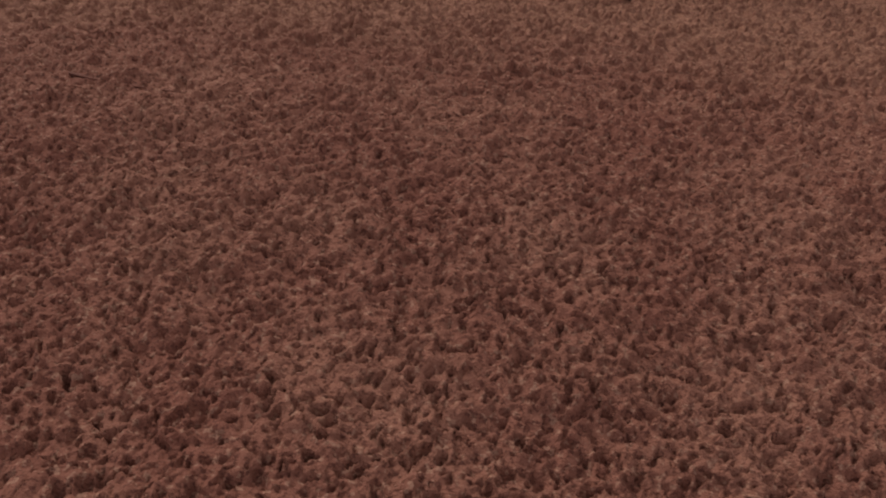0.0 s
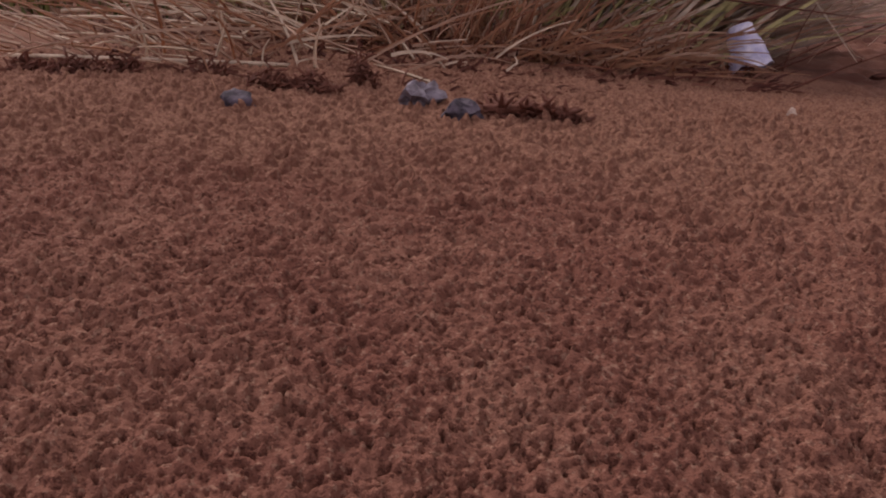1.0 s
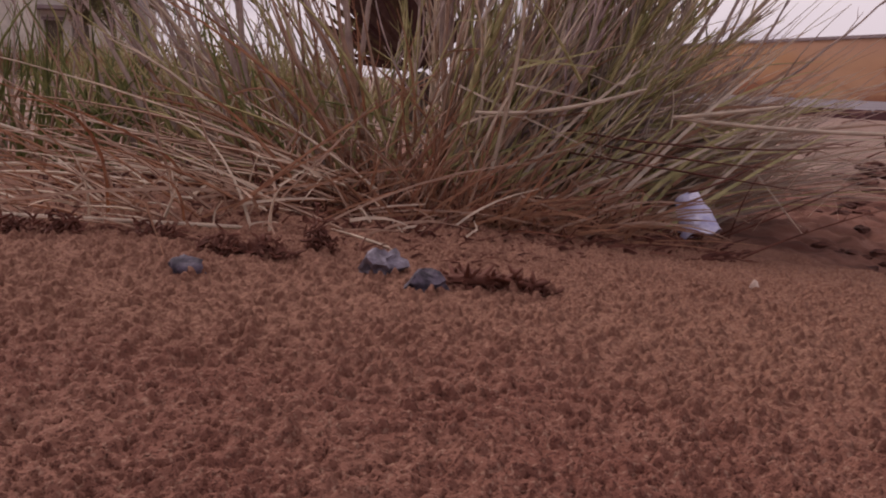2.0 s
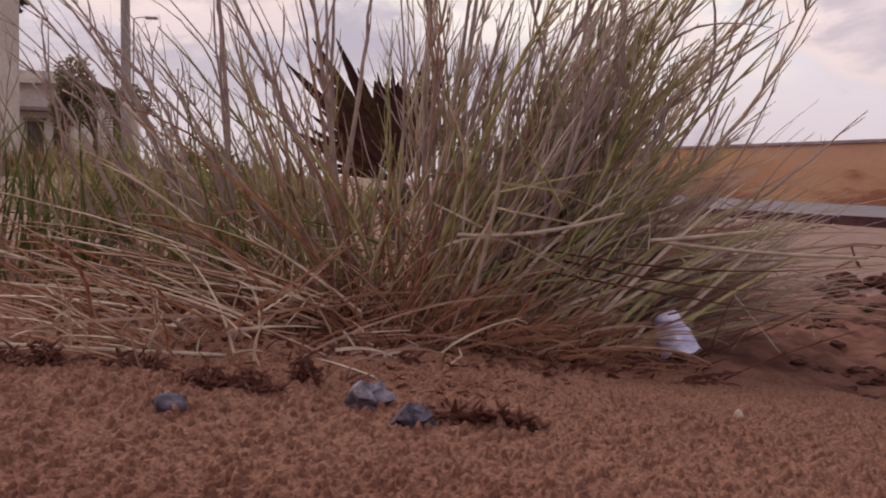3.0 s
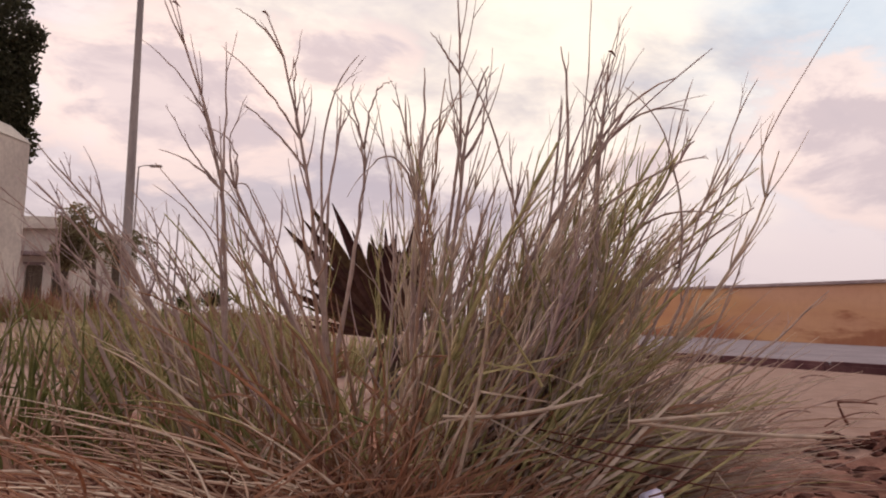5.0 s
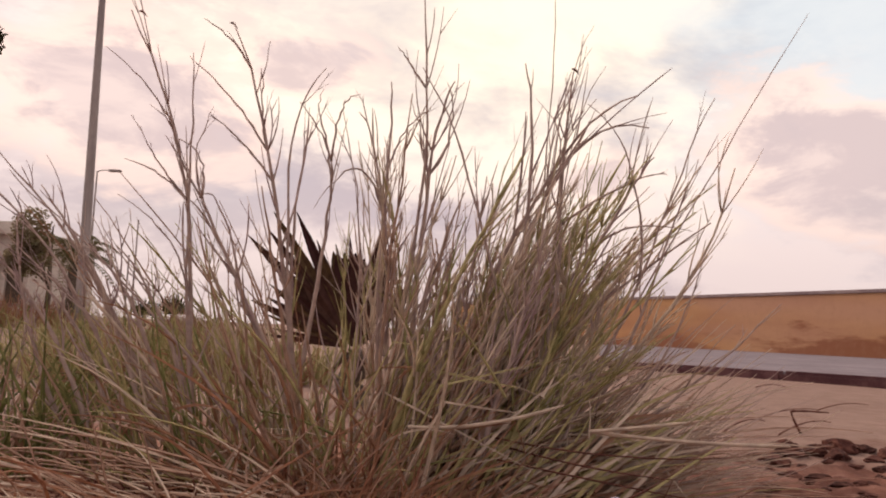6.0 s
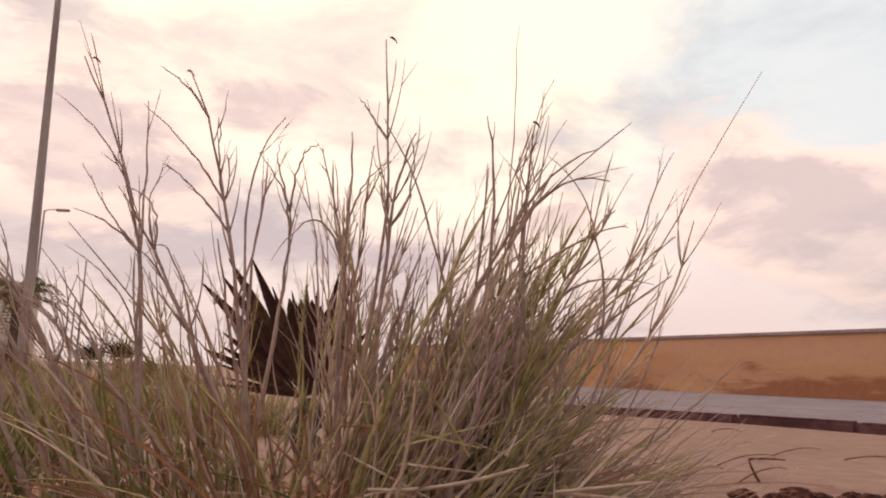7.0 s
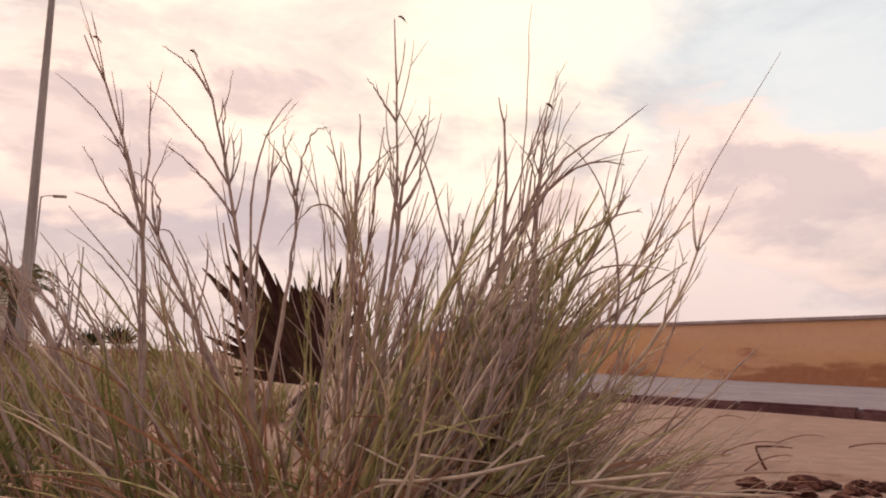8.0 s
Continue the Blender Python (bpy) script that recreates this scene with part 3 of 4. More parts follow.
# bundles of thinner stalks: count, root x from and to, lean in degrees from and to, height from and to, splay of the shoots, thickness
BUNDLES = [
    (9, -0.56, -0.34, -50, -12, 0.30, 0.56, 0.8, 0.0044),
    (7, -0.36, -0.20, -44, -16, 0.42, 0.64, 0.9, 0.0050),
    (5, -0.42, -0.18, -24, 18, 0.32, 0.60, 0.8, 0.0042),
    (10, -0.46, -0.24, -38, 8, 0.46, 0.70, 1.2, 0.0040),
    (27, -0.16, 0.08, -3, 18, 0.50, 0.84, 0.7, 0.0048),
    (36, -0.12, 0.15, 9, 36, 0.46, 0.78, 0.75, 0.0060),
    (24, -0.08, 0.16, 11, 27, 0.50, 0.74, 0.85, 0.0052),
    (15, -0.10, 0.12, 26, 40, 0.44, 0.62, 0.8, 0.0050),
    (14, -0.04, 0.20, 38, 56, 0.24, 0.42, 0.7, 0.0036),
]
BUNDLE_TONES = ((M_STRAW, M_GREEN, M_PALE, M_RUST, M_STEM, M_GREEN), (M_STEM, M_STRAW, M_PALE, M_GREEN, M_PALE, M_GREEN))
for b, (count, x0, x1, lean0, lean1, h0, h1, splay, thick) in enumerate(BUNDLES):
    for k in range(count):
        u = rnd.random()
        bx, by = x0 + (x1 - x0) * u, 1.68 + rnd.uniform(-0.12, 0.26)
        lean = math.tan(radians(lean0 + (lean1 - lean0) * min(1.15, max(-0.15, u + rnd.gauss(0, 0.32)))))
        h = rnd.uniform(h0, h1)
        base, tip = Vector((bx, by, ground_at(bx, by) - 0.01)), Vector((bx + lean * h, by + rnd.uniform(-0.1, 0.25), h))
        sag = Vector((-lean * h * rnd.uniform(-0.25, 0.30) + rnd.gauss(0, 0.035), 0, 0))
        v, f = tubes(stalk_paths(base, tip, sag, thick * rnd.uniform(0.7, 1.4), rnd.randint(12, 18) if b == 3 else rnd.randint(6, 10) if b < 3 else rnd.randint(15, 23), 300 + 100 * b + k, splay), 4)
        part("stalk", mesh_of("stalk", v, f, (BUNDLE_TONES[0] if b < 4 else BUNDLE_TONES[1])[k % 6], True), clump)
# mixes of blade colours
MIXED, RUSTY = (M_GREEN, M_GREEN, M_STRAW, M_RUST), (M_RUST, M_RUST, M_RUST, M_STRAW)


def sow(name, single, joined, centre, spread, lean, length, uprightness, thickness, tones, lying, stray=0.7):
    """Blades of one kind: so many as parts of their own, the rest joined into one mesh."""
    for k, path in enumerate(blade_paths(single, centre, spread, lean, length, uprightness, thickness, rnd, lying, stray)):
        v, f = tubes([path], 3)
        part(name, mesh_of(name, v, f, tones[k % len(tones)]), clump)
    if joined:
        v, f = tubes(blade_paths(joined, centre, spread, lean, length, uprightness, thickness, rnd, lying, stray), 3)
        tagged(part("undergrowth", mesh_of("undergrowth", v, f, tones[0]), clump), kind="stuff")


LEFTWARD, RIGHTWARD = (M_STRAW, M_GREEN, M_PALE, M_GREEN, M_RUST), (M_GREEN, M_PALE, M_GREEN, M_PALE, M_STRAW)
sow("blade", 75, 0, (-0.52, 1.72), (0.28, 0.20), (-0.7, 0.0, 0), (0.20, 0.48), (0.40, 0.80), 0.0040, (M_DEEP, M_GREEN, M_DEEP, M_STRAW), False, 0.35)
sow("leftward_blade", 34, 0, (-0.30, 1.62), (0.18, 0.12), (-1.0, 0.0, 0), (0.26, 0.60), (0.36, 0.72), 0.0046, LEFTWARD, False, 0.36)
sow("young_blade", 60, 0, (-0.30, 1.58), (0.36, 0.12), (-0.1, 0.0, 0), (0.08, 0.28), (0.35, 0.85), 0.0032, MIXED, False)
sow("leaning_blade", 85, 0, (0.02, 1.66), (0.18, 0.14), (1.2, 0.05, 0), (0.26, 0.60), (0.35, 0.62), 0.0042, RIGHTWARD, False, 0.25)
sow("sweeping_blade", 95, 0, (0.02, 1.68), (0.22, 0.14), (1.5, 0.08, 0), (0.28, 0.66), (0.24, 0.46), 0.0038, RIGHTWARD, False, 0.22)
sow("tangled_blade", 60, 0, (0.08, 1.60), (0.32, 0.12), (0.4, 0.0, 0), (0.10, 0.32), (0.02, 0.55), 0.0030, (M_PALE, M_GREEN, M_RUST, M_GREEN), 0.34)
sow("dry_tangle", 50, 0, (-0.34, 1.56), (0.36, 0.14), (-0.3, 0.0, 0), (0.08, 0.28), (0.02, 0.6), 0.0028, (M_PALE, M_DEEP, M_RUST, M_GREEN), 0.26)
sow("pale_blade", 85, 0, (0.32, 1.78), (0.20, 0.12), (1.6, 0.0, 0), (0.18, 0.50), (0.12, 0.46), 0.0024, (M_PALE, M_STRAW, M_PALE, M_STEM), 0.10, 0.35)
sow("feathery_blade", 270, 0, (0.30, 1.80), (0.18, 0.12), (1.4, 0.0, 0), (0.22, 0.56), (0.34, 0.60), 0.0021, (M_PALE, M_STRAW, M_PALE, M_STEM), 0.10, 0.40)
sow("front_blade", 100, 0, (0.10, 1.56), (0.24, 0.07), (1.0, 0.1, 0), (0.18, 0.46), (0.20, 0.60), 0.0042, (M_GREEN, M_PALE, M_GREEN, M_RUST), False, 0.3)
sow("rust_blade", 100, 0, (0.0, 1.54), (0.28, 0.10), (0.7, 0.0, 0), (0.10, 0.36), (0.08, 0.5), 0.0032, RUSTY, False, 0.5)
sow("brown_blade", 290, 120, (-0.02, 1.44), (0.28, 0.18), (0.5, 0.0, 0), (0.06, 0.22), (0.05, 0.45), 0.0027, RUSTY, False, 0.5)
sow("straw", 36, 0, (-0.30, 1.42), (0.18, 0.12), (-1.4, -0.1, 0), (0.22, 0.62), (0.02, 0.34), 0.0032, (M_STRAW, M_RUST, M_STRAW, M_PALE), 0.10, 0.34)
sow("loose_straw", 46, 0, (-0.50, 1.28), (0.30, 0.24), (-0.9, 0.0, 0), (0.12, 0.42), (0.01, 0.24), 0.0026, (M_STRAW, M_RUST, M_PALE, M_RUST), 0.12, 0.7)
sow("fallen_stem", 70, 0, (-0.46, 1.24), (0.36, 0.26), (-0.3, 0.0, 0), (0.10, 0.36), (0.01, 0.24), 0.0022, (M_RUST, M_STRAW, M_RUST, M_STRAW), True, 0.4)
sow("arching_straw", 60, 0, (0.16, 1.74), (0.24, 0.16), (1.9, 0.05, 0), (0.28, 0.66), (0.10, 0.30), 0.0030, (M_PALE, M_STRAW, M_GREEN, M_STRAW), 0.2, 0.35)
# dead leaves, sown thickly so their dark colour stands in for shade under the straw
sow("dead_leaf_and_shade", 300, 420, (-0.32, 1.18), (0.46, 0.19), (0.0, 0.0, 0), (0.010, 0.032), (0.0, 0.30), 0.0024, (M_LITTER,), False)
sow("short_straw", 80, 0, (-0.36, 1.14), (0.36, 0.12), (0.0, 0.0, 0), (0.04, 0.15), (0.0, 0.25), 0.0022, (M_PALE, M_STRAW), True)
# dark leaves and litter as painted shade at the foot of the clump
sow("shade_leaf", 170, 0, (-0.16, 1.37), (0.42, 0.09), (0.0, 0.0, 0), (0.03, 0.10), (0.15, 0.75), 0.0030, (M_LITTER, M_RUST, M_LITTER), False, 0.7)
sow("shade_litter", 0, 900, (-0.18, 1.46), (0.62, 0.30), (0.0, 0.0, 0), (0.015, 0.05), (0.0, 0.45), 0.0030, (M_LITTER,), 0.03)

# long pale straws
STRAWS = [
    ((0.305, 1.46, 0.173), (0.381, 1.452, 0.182), (0.472, 1.435, 0.198)),
    ((0.305, 1.46, 0.173), (0.488, 1.468, 0.155), (0.671, 1.468, 0.16)),
    ((-0.027, 1.46, 0.168), (0.107, 1.46, 0.164), (0.257, 1.46, 0.218)),
    ((-0.8, 1.33, 0.058), (-0.58, 1.34, 0.075), (-0.34, 1.38, 0.015)),
    ((-0.85, 1.36, 0.13), (-0.65, 1.36, 0.075), (-0.42, 1.38, 0.02)),
    ((-0.7, 1.05, 0.03), (-0.45, 1.04, 0.032), (-0.3, 1.1, 0.02)),
    ((-0.69, 1.6, 0.385), (-0.57, 1.6, 0.27), (-0.44, 1.58, 0.12)),
    ((-0.14, 1.58, 0.12), (-0.05, 1.6, 0.3), (0.06, 1.64, 0.48)),
]
for a, b, c in STRAWS:
    v, f = tubes([(bend(Vector(a), Vector(b), Vector(c), 8), [0.0036] * 8 + [0.002])], 5)
    part("straw", mesh_of("straw", v, f, M_PALE, True), clump, "long pale broken straw")

for a, b, c in [((0.10, 1.62, 0.10), (0.34, 1.42, 0.085), (0.52, 1.40, 0.066)), ((0.16, 1.60, 0.12), (0.33, 1.44, 0.10), (0.46, 1.42, 0.10)),
                ((0.33, 1.41, 0.055), (0.38, 1.40, 0.07), (0.47, 1.44, 0.12)), ((0.12, 1.60, 0.14), (0.36, 1.48, 0.11), (0.60, 1.52, 0.13))]:
    v, f = tubes([(bend(Vector(a), Vector(b), Vector(c), 8), [0.0018] * 6 + [0.0013, 0.001, 0.0006])], 4)
    part("drooping_stem", mesh_of("drooping_stem", v, f, M_LITTER, True), clump, "thin dark drooping stem")

# neighbouring clumps
def small_clump(x, y, w, h, count, label, seed, thick=0.003, mats=None):
    r = random.Random(seed)
    c = tagged(new("grass_clump"), label, "grass clump", "small grass clumps")
    v, f = tubes(blade_paths(count, (x, y), (w, w * 0.6), (0, 0, 0), (h * 0.5, h), (0.4, 0.9), thick, r), 3)
    tagged(part("foliage", mesh_of("foliage", v, f, mats[0] if mats else M_GREEN), c), kind="stuff")
    v, f = tubes(blade_paths(count // 2, (x, y), (w, w * 0.6), (0, 0, 0), (h * 0.4, h * 0.8), (0.2, 0.7), thick, r), 3)
    tagged(part("dry_foliage", mesh_of("dry_foliage", v, f, mats[1] if mats else (M_STRAW if seed % 2 else M_RUST)), c), kind="stuff")
    for k in range(5):
        bx, by = x + r.gauss(0, w * 0.4), y + r.gauss(0, w * 0.25)
        tip = Vector((bx + r.gauss(0, 0.14), by + r.gauss(0, 0.08), h * r.uniform(0.9, 1.35)))
        v, f = tubes(stalk_paths(Vector((bx, by, ground_at(bx, by) - 0.01)), tip, Vector((0, 0, 0)), 0.0036, 8, seed * 31 + k), 4)
        part("stalk", mesh_of("stalk", v, f, M_STEM, True), c)
    return c


small_clump(-1.05, 1.75, 0.38, 0.40, 170, "low green and straw-coloured grass beside the tall clump", 3, 0.004, (M_DEEP, M_STRAW))
small_clump(-1.30, 3.2, 0.30, 0.50, 260, "small yellow-green grass tuft on pale sand", 4)
small_clump(-2.2, 4.6, 0.6, 0.45, 300, "small yellow-green grass tuft on pale sand", 5)
small_clump(-1.05, 4.6, 0.42, 0.36, 280, "low olive-brown grass tuft on pale sand", 7, 0.005, (M_GREEN, M_RUST))
small_clump(-1.75, 5.6, 0.5, 0.42, 280, "low olive-brown grass tuft on pale sand", 8, 0.006, (M_GREEN, M_RUST))
small_clump(-3.2, 7.5, 0.7, 0.40, 320, "straggly olive grass on distant sand", 6)
for k, (x, y, w, h) in enumerate([(-8.9, 13.5, 0.7, 0.75), (-7.2, 16.5, 0.7, 0.35), (-6.2, 13.0, 0.4, 0.5), (-5.4, 17.0, 0.6, 0.62), (-4.0, 14.0, 0.5, 0.28), (-10.2, 17.5, 1.0, 0.9), (-12.5, 24.0, 1.4, 1.1)]):
    small_clump(x, y, w, h, 260, "low olive-brown scrub on distant sand", 20 + k, 0.010, (M_RUST, M_GREEN))


# ---------------------------------------------------------------- fan palm behind the grass


def fan_leaf(hub, yaw, reach, first, last, blades, fused, tilt, r):
    """A pleated fan: segments joined from the hub outwards as far as fused, stiff pointed tips beyond."""
    verts, faces = [], []
    rot = Euler((tilt, 0, yaw)).to_matrix()
    step = (last - first) / blades
    for i in range(blades):
        a = first + step * (i + 0.5) + r.uniform(-0.2, 0.2) * step
        ln = reach * r.uniform(0.82, 1.05)
        d = Vector((math.sin(a), 0, math.cos(a)))
        w = Vector((math.cos(a), 0, -math.sin(a)))
        s0 = len(verts)
        for t, k in ((0.03, 1.0), (fused * 0.6, 1.0), (fused, 0.96), (0.5 + fused / 2, 0.62), (1.0, 0.02)):
            half = min(t, fused) * ln * math.tan(step / 2) * 1.16 * k + 0.0015
            c = d * ln * t + Vector((0, -0.10 * t * t, 0)) * reach
            for side, dep in ((-1, 0.0), (0, 0.45), (1, 0.0)):
                for th in (0, 1):
                    verts.append(rot @ (c + w * half * side + Vector((0, dep * half + 0.002 * th, 0))) + hub)
        for k in range(4):
            for col in range(2):
                for th in (0, 1):
                    a0 = s0 + k * 6 + col * 2 + th
                    quad = (a0, a0 + 2, a0 + 8, a0 + 6)
                    faces.append(quad if th else quad[::-1])
            for col in (0, 2):
                a0 = s0 + k * 6 + col * 2
                faces.append((a0, a0 + 1, a0 + 7, a0 + 6) if col == 0 else (a0 + 1, a0, a0 + 6, a0 + 7))
    return verts, faces


def fan_palm(x, y, hub_z, reach, leaves, label, mat, seed, group=""):
    r = random.Random(seed)
    palm = tagged(new("fan_palm"), label, "palm", group)
    g = ground_at(x, y)
    n = 10
    trunk = [(Vector((x + 0.02 * math.sin(i), y, g - 0.02 + (hub_z - g) * i / n)), 0.05 * reach / 0.5 * (1.25 - 0.3 * i / n + 0.12 * (i % 2))) for i in range(n + 1)]
    v, f = tubes([([p for p, _ in trunk], [q for _, q in trunk])], 10)
    part("trunk", mesh_of("trunk", v, f, M_BARK, True), palm)
    for yaw, tilt, size, shift, first, last, blades, fused in leaves:
        hub = Vector((x, y, hub_z)) + Vector((shift, 0.0, 0.0)) * (reach / 0.5)
        v, f = tubes([([Vector((x, y, hub_z - 0.08)), hub], [0.012 * reach, 0.010 * reach])], 5)
        part("leaf_stalk", mesh_of("leaf_stalk", v, f, mat), palm)
        v, f = fan_leaf(hub, yaw, reach * size, radians(first), radians(last), blades, fused, tilt, r)
        part("leaf", mesh_of("leaf", v, f, mat), palm)
    return palm


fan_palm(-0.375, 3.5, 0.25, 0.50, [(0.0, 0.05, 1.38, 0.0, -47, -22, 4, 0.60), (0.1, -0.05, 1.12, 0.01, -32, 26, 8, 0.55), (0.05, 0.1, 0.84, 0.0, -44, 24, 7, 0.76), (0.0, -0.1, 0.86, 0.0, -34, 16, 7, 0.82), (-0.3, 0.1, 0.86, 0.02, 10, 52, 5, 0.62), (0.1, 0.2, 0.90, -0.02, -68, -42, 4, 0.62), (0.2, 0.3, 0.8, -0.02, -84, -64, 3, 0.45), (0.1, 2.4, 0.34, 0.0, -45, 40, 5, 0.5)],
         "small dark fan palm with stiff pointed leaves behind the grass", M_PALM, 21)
for k, (x, y, z, size) in enumerate([(-10.5, 30, 0.55, 0.9), (-12.0, 31, 0.45, 0.8)]):
    fan_palm(x, y, z, size, [(0.6, 0.2, 1.0, 0.1, -80, 60, 12, 0.4), (-0.7, 0.1, 1.0, -0.1, -60, 80, 12, 0.4), (0.0, -0.5, 0.9, 0.0, -90, 90, 14, 0.4), (1.4, 0.0, 0.9, 0.0, -70, 70, 12, 0.4)],
             "low dark fan palm far off on the sand", M_TREE, 40 + k, "distant low palms")

# ---------------------------------------------------------------- lamp posts


def lamp_post(x, y, height, r0, r1, arm, label, lean=0.0):
    p = tagged(new("street_lamp"), label, "street lamp", "street lamps")
    g = ground_at(x, y)
    n = 12
    v, f = tubes([([Vector((x + lean * i / n, y, g - 0.05 + (height + 0.05) * i / n)) for i in range(n + 1)], [r0 + (r1 - r0) * i / n for i in range(n + 1)])], 16)
    part("pole", mesh_of("pole", v, f, M_POLE, True), p)
    top = Vector((x + lean, y, g + height))
    v, f = tubes([(bend(top - Vector((0, 0, 0.1)), top + Vector((0.1, 0, 0.12)), top + Vector((arm, 0, 0.05)), 8), [r1 * 0.7] * 9)], 8)
    part("arm", mesh_of("arm", v, f, M_POLE, True), p)
    bm = box_bm(bmesh.new(), top + Vector((arm - 0.1, -0.13, -0.02)), top + Vector((arm + 0.55, 0.13, 0.1)), 0.03)
    part("lamp_head", bm_mesh("lamp_head", bm, M_POLE), p, "grey lamp head")
    bm = box_bm(bmesh.new(), (x - r0 * 1.7, y - r0 * 1.7, g - 0.03), (x + r0 * 1.7, y + r0 * 1.7, g + 0.03), 0.005)
    part("base_plate", bm_mesh("base_plate", bm, M_POLE), p)
    return p


lamp_post(-6.06, 13.0, 9.0, 0.092, 0.034, 1.2, "tall tapered grey steel street lamp post", -0.15)
lamp_post(-18.5, 40.0, 7.85, 0.065, 0.04, 0.7, "distant grey street lamp with a short arm")

# ---------------------------------------------------------------- pillar and trees


def build_pillar():
    p = tagged(new("gate_pillar"), "tall pale plastered pillar with a recessed arched panel", "pillar")
    x0, x1, y0, y1, h = -12.2, -10.13, 15.0, 16.6, 3.9
    box = lambda lo, hi, b=0.02: box_bm(bmesh.new(), lo, hi, b)
    part("shaft", bm_mesh("shaft", box((x0, y0 + 0.08, -0.2), (x1, y1, h)), M_PLASTER), p)
    part("border", bm_mesh("border", box((x0, y0, -0.2), (x0 + 0.3, y0 + 0.1, h)), M_PLASTER), p)
    part("border", bm_mesh("border", box((x1 - 0.22, y0, -0.2), (x1, y0 + 0.1, h)), M_PLASTER), p)
    part("border", bm_mesh("border", box((x0 + 0.302, y0, h - 0.4), (x1 - 0.222, y0 + 0.1, h)), M_PLASTER), p)
    bm = box((x0 - 0.02, y0 - 0.03, h), (x1 + 0.02, y1 + 0.03, h + 0.35), 0.0)
    for v in bm.verts:
        if v.co.z > h + 0.2:
            v.co.x += 0.35 if v.co.x < (x0 + x1) / 2 else -0.35
            v.co.y += 0.3 if v.co.y < (y0 + y1) / 2 else -0.3
    part("cap", bm_mesh("cap", bm, M_PLASTER), p)


build_pillar()


def build_house():
    h = tagged(new("house"), "low pale flat-roofed house with brown openings behind trees", "house")
    x0, x1, y0, y1, top = -25.0, -18.35, 34.0, 40.0, 3.75
    openings = [(-20.6, -19.75, -0.1, 2.15, "door"), (-19.35, -18.55, 0.75, 2.1, "window"), (-22.6, -21.6, 0.8, 2.1, "window"), (-24.3, -23.3, 0.8, 2.1, "window")]
    cuts = sorted(openings)
    edge = x0
    for a, b, lo, hi, kind in cuts:
        part("wall", bm_mesh("wall", box_bm(bmesh.new(), (edge, y0, -0.2), (a, y0 + 0.25, top)), M_PLASTER), h)
        part("wall", bm_mesh("wall", box_bm(bmesh.new(), (a, y0, hi), (b, y0 + 0.25, top)), M_PLASTER), h)
        if lo > 0:
            part("wall", bm_mesh("wall", box_bm(bmesh.new(), (a, y0, -0.2), (b, y0 + 0.25, lo)), M_PLASTER), h)
        leaf = part(kind, bm_mesh(kind, box_bm(bmesh.new(), (a + 0.003, y0 + 0.12, max(lo, -0.1) + 0.003), (b - 0.003, y0 + 0.18, hi - 0.003), 0.01), M_BARK), h, "dark brown " + kind)
        part("frame", bm_mesh("frame", box_bm(bmesh.new(), (a - 0.08, y0 - 0.04, hi + 0.01), (b + 0.08, y0 - 0.003, hi + 0.14), 0.01), M_COPING), leaf)
        if kind == "window":
            part("sill", bm_mesh("sill", box_bm(bmesh.new(), (a - 0.08, y0 - 0.08, lo - 0.1), (b + 0.08, y0 - 0.003, lo - 0.01), 0.01), M_COPING), leaf)
        edge = b
    part("wall", bm_mesh("wall", box_bm(bmesh.new(), (edge, y0, -0.2), (x1, y0 + 0.25, top)), M_PLASTER), h)
    part("wall", bm_mesh("wall", box_bm(bmesh.new(), (x0, y1, -0.2), (x1, y1 + 0.25, top)), M_PLASTER), h)
    for x in (x0, x1 - 0.25):
        part("wall", bm_mesh("wall", box_bm(bmesh.new(), (x, y0 + 0.253, -0.2), (x + 0.25, y1 - 0.003, top)), M_PLASTER), h)
    part("roof", bm_mesh("roof", box_bm(bmesh.new(), (x0 - 0.3, y0 - 0.5, top + 0.003), (x1 + 0.2, y1 + 0.5, top + 0.22), 0.02), M_PLASTER), h)
    part("parapet", bm_mesh("parapet", box_bm(bmesh.new(), (x0, y0 + 0.1, top + 0.223), (x1 - 0.2, y0 + 0.3, top + 0.62), 0.02), M_PLASTER), h)
    part("awning", bm_mesh("awning", box_bm(bmesh.new(), (-21.2, y0 - 0.9, 2.55), (-18.2, y0 - 0.003, 2.72), 0.02), M_COPING), h, "flat mauve-grey awning")


build_house()


def leaf_cloud(blobs, count, size, r):
    """Small leaves, each a bent diamond with thickness, scattered through the lobes of a crown."""
    verts, faces = [], []
    for _ in range(count):
        c, rad = r.choice(blobs)
        while True:
            q = Vector((r.uniform(-1, 1), r.uniform(-1, 1), r.uniform(-1, 1)))
            if 0.35 < q.length < 1 + r.gauss(0, 0.06):
                break
        p = Vector(c) + Vector((q.x * rad[0], q.y * rad[1], q.z * rad[2]))
        e = Euler((r.uniform(0, 6.3), r.uniform(0, 6.3), r.uniform(0, 6.3))).to_matrix()
        s0, l, w = len(verts), size * r.uniform(0.6, 1.4), size * 0.4
        for o in ((0, 0, 0), (w, l * 0.5, 0.1 * l), (0, l, 0), (-w, l * 0.5, 0.1 * l), (0, l * 0.5, -0.08 * l)):
            verts.append(p + e @ Vector(o))
        faces += [(s0, s0 + 1, s0 + 4), (s0 + 1, s0 + 2, s0 + 4), (s0 + 2, s0 + 3, s0 + 4), (s0 + 3, s0, s0 + 4)]
    return verts, faces


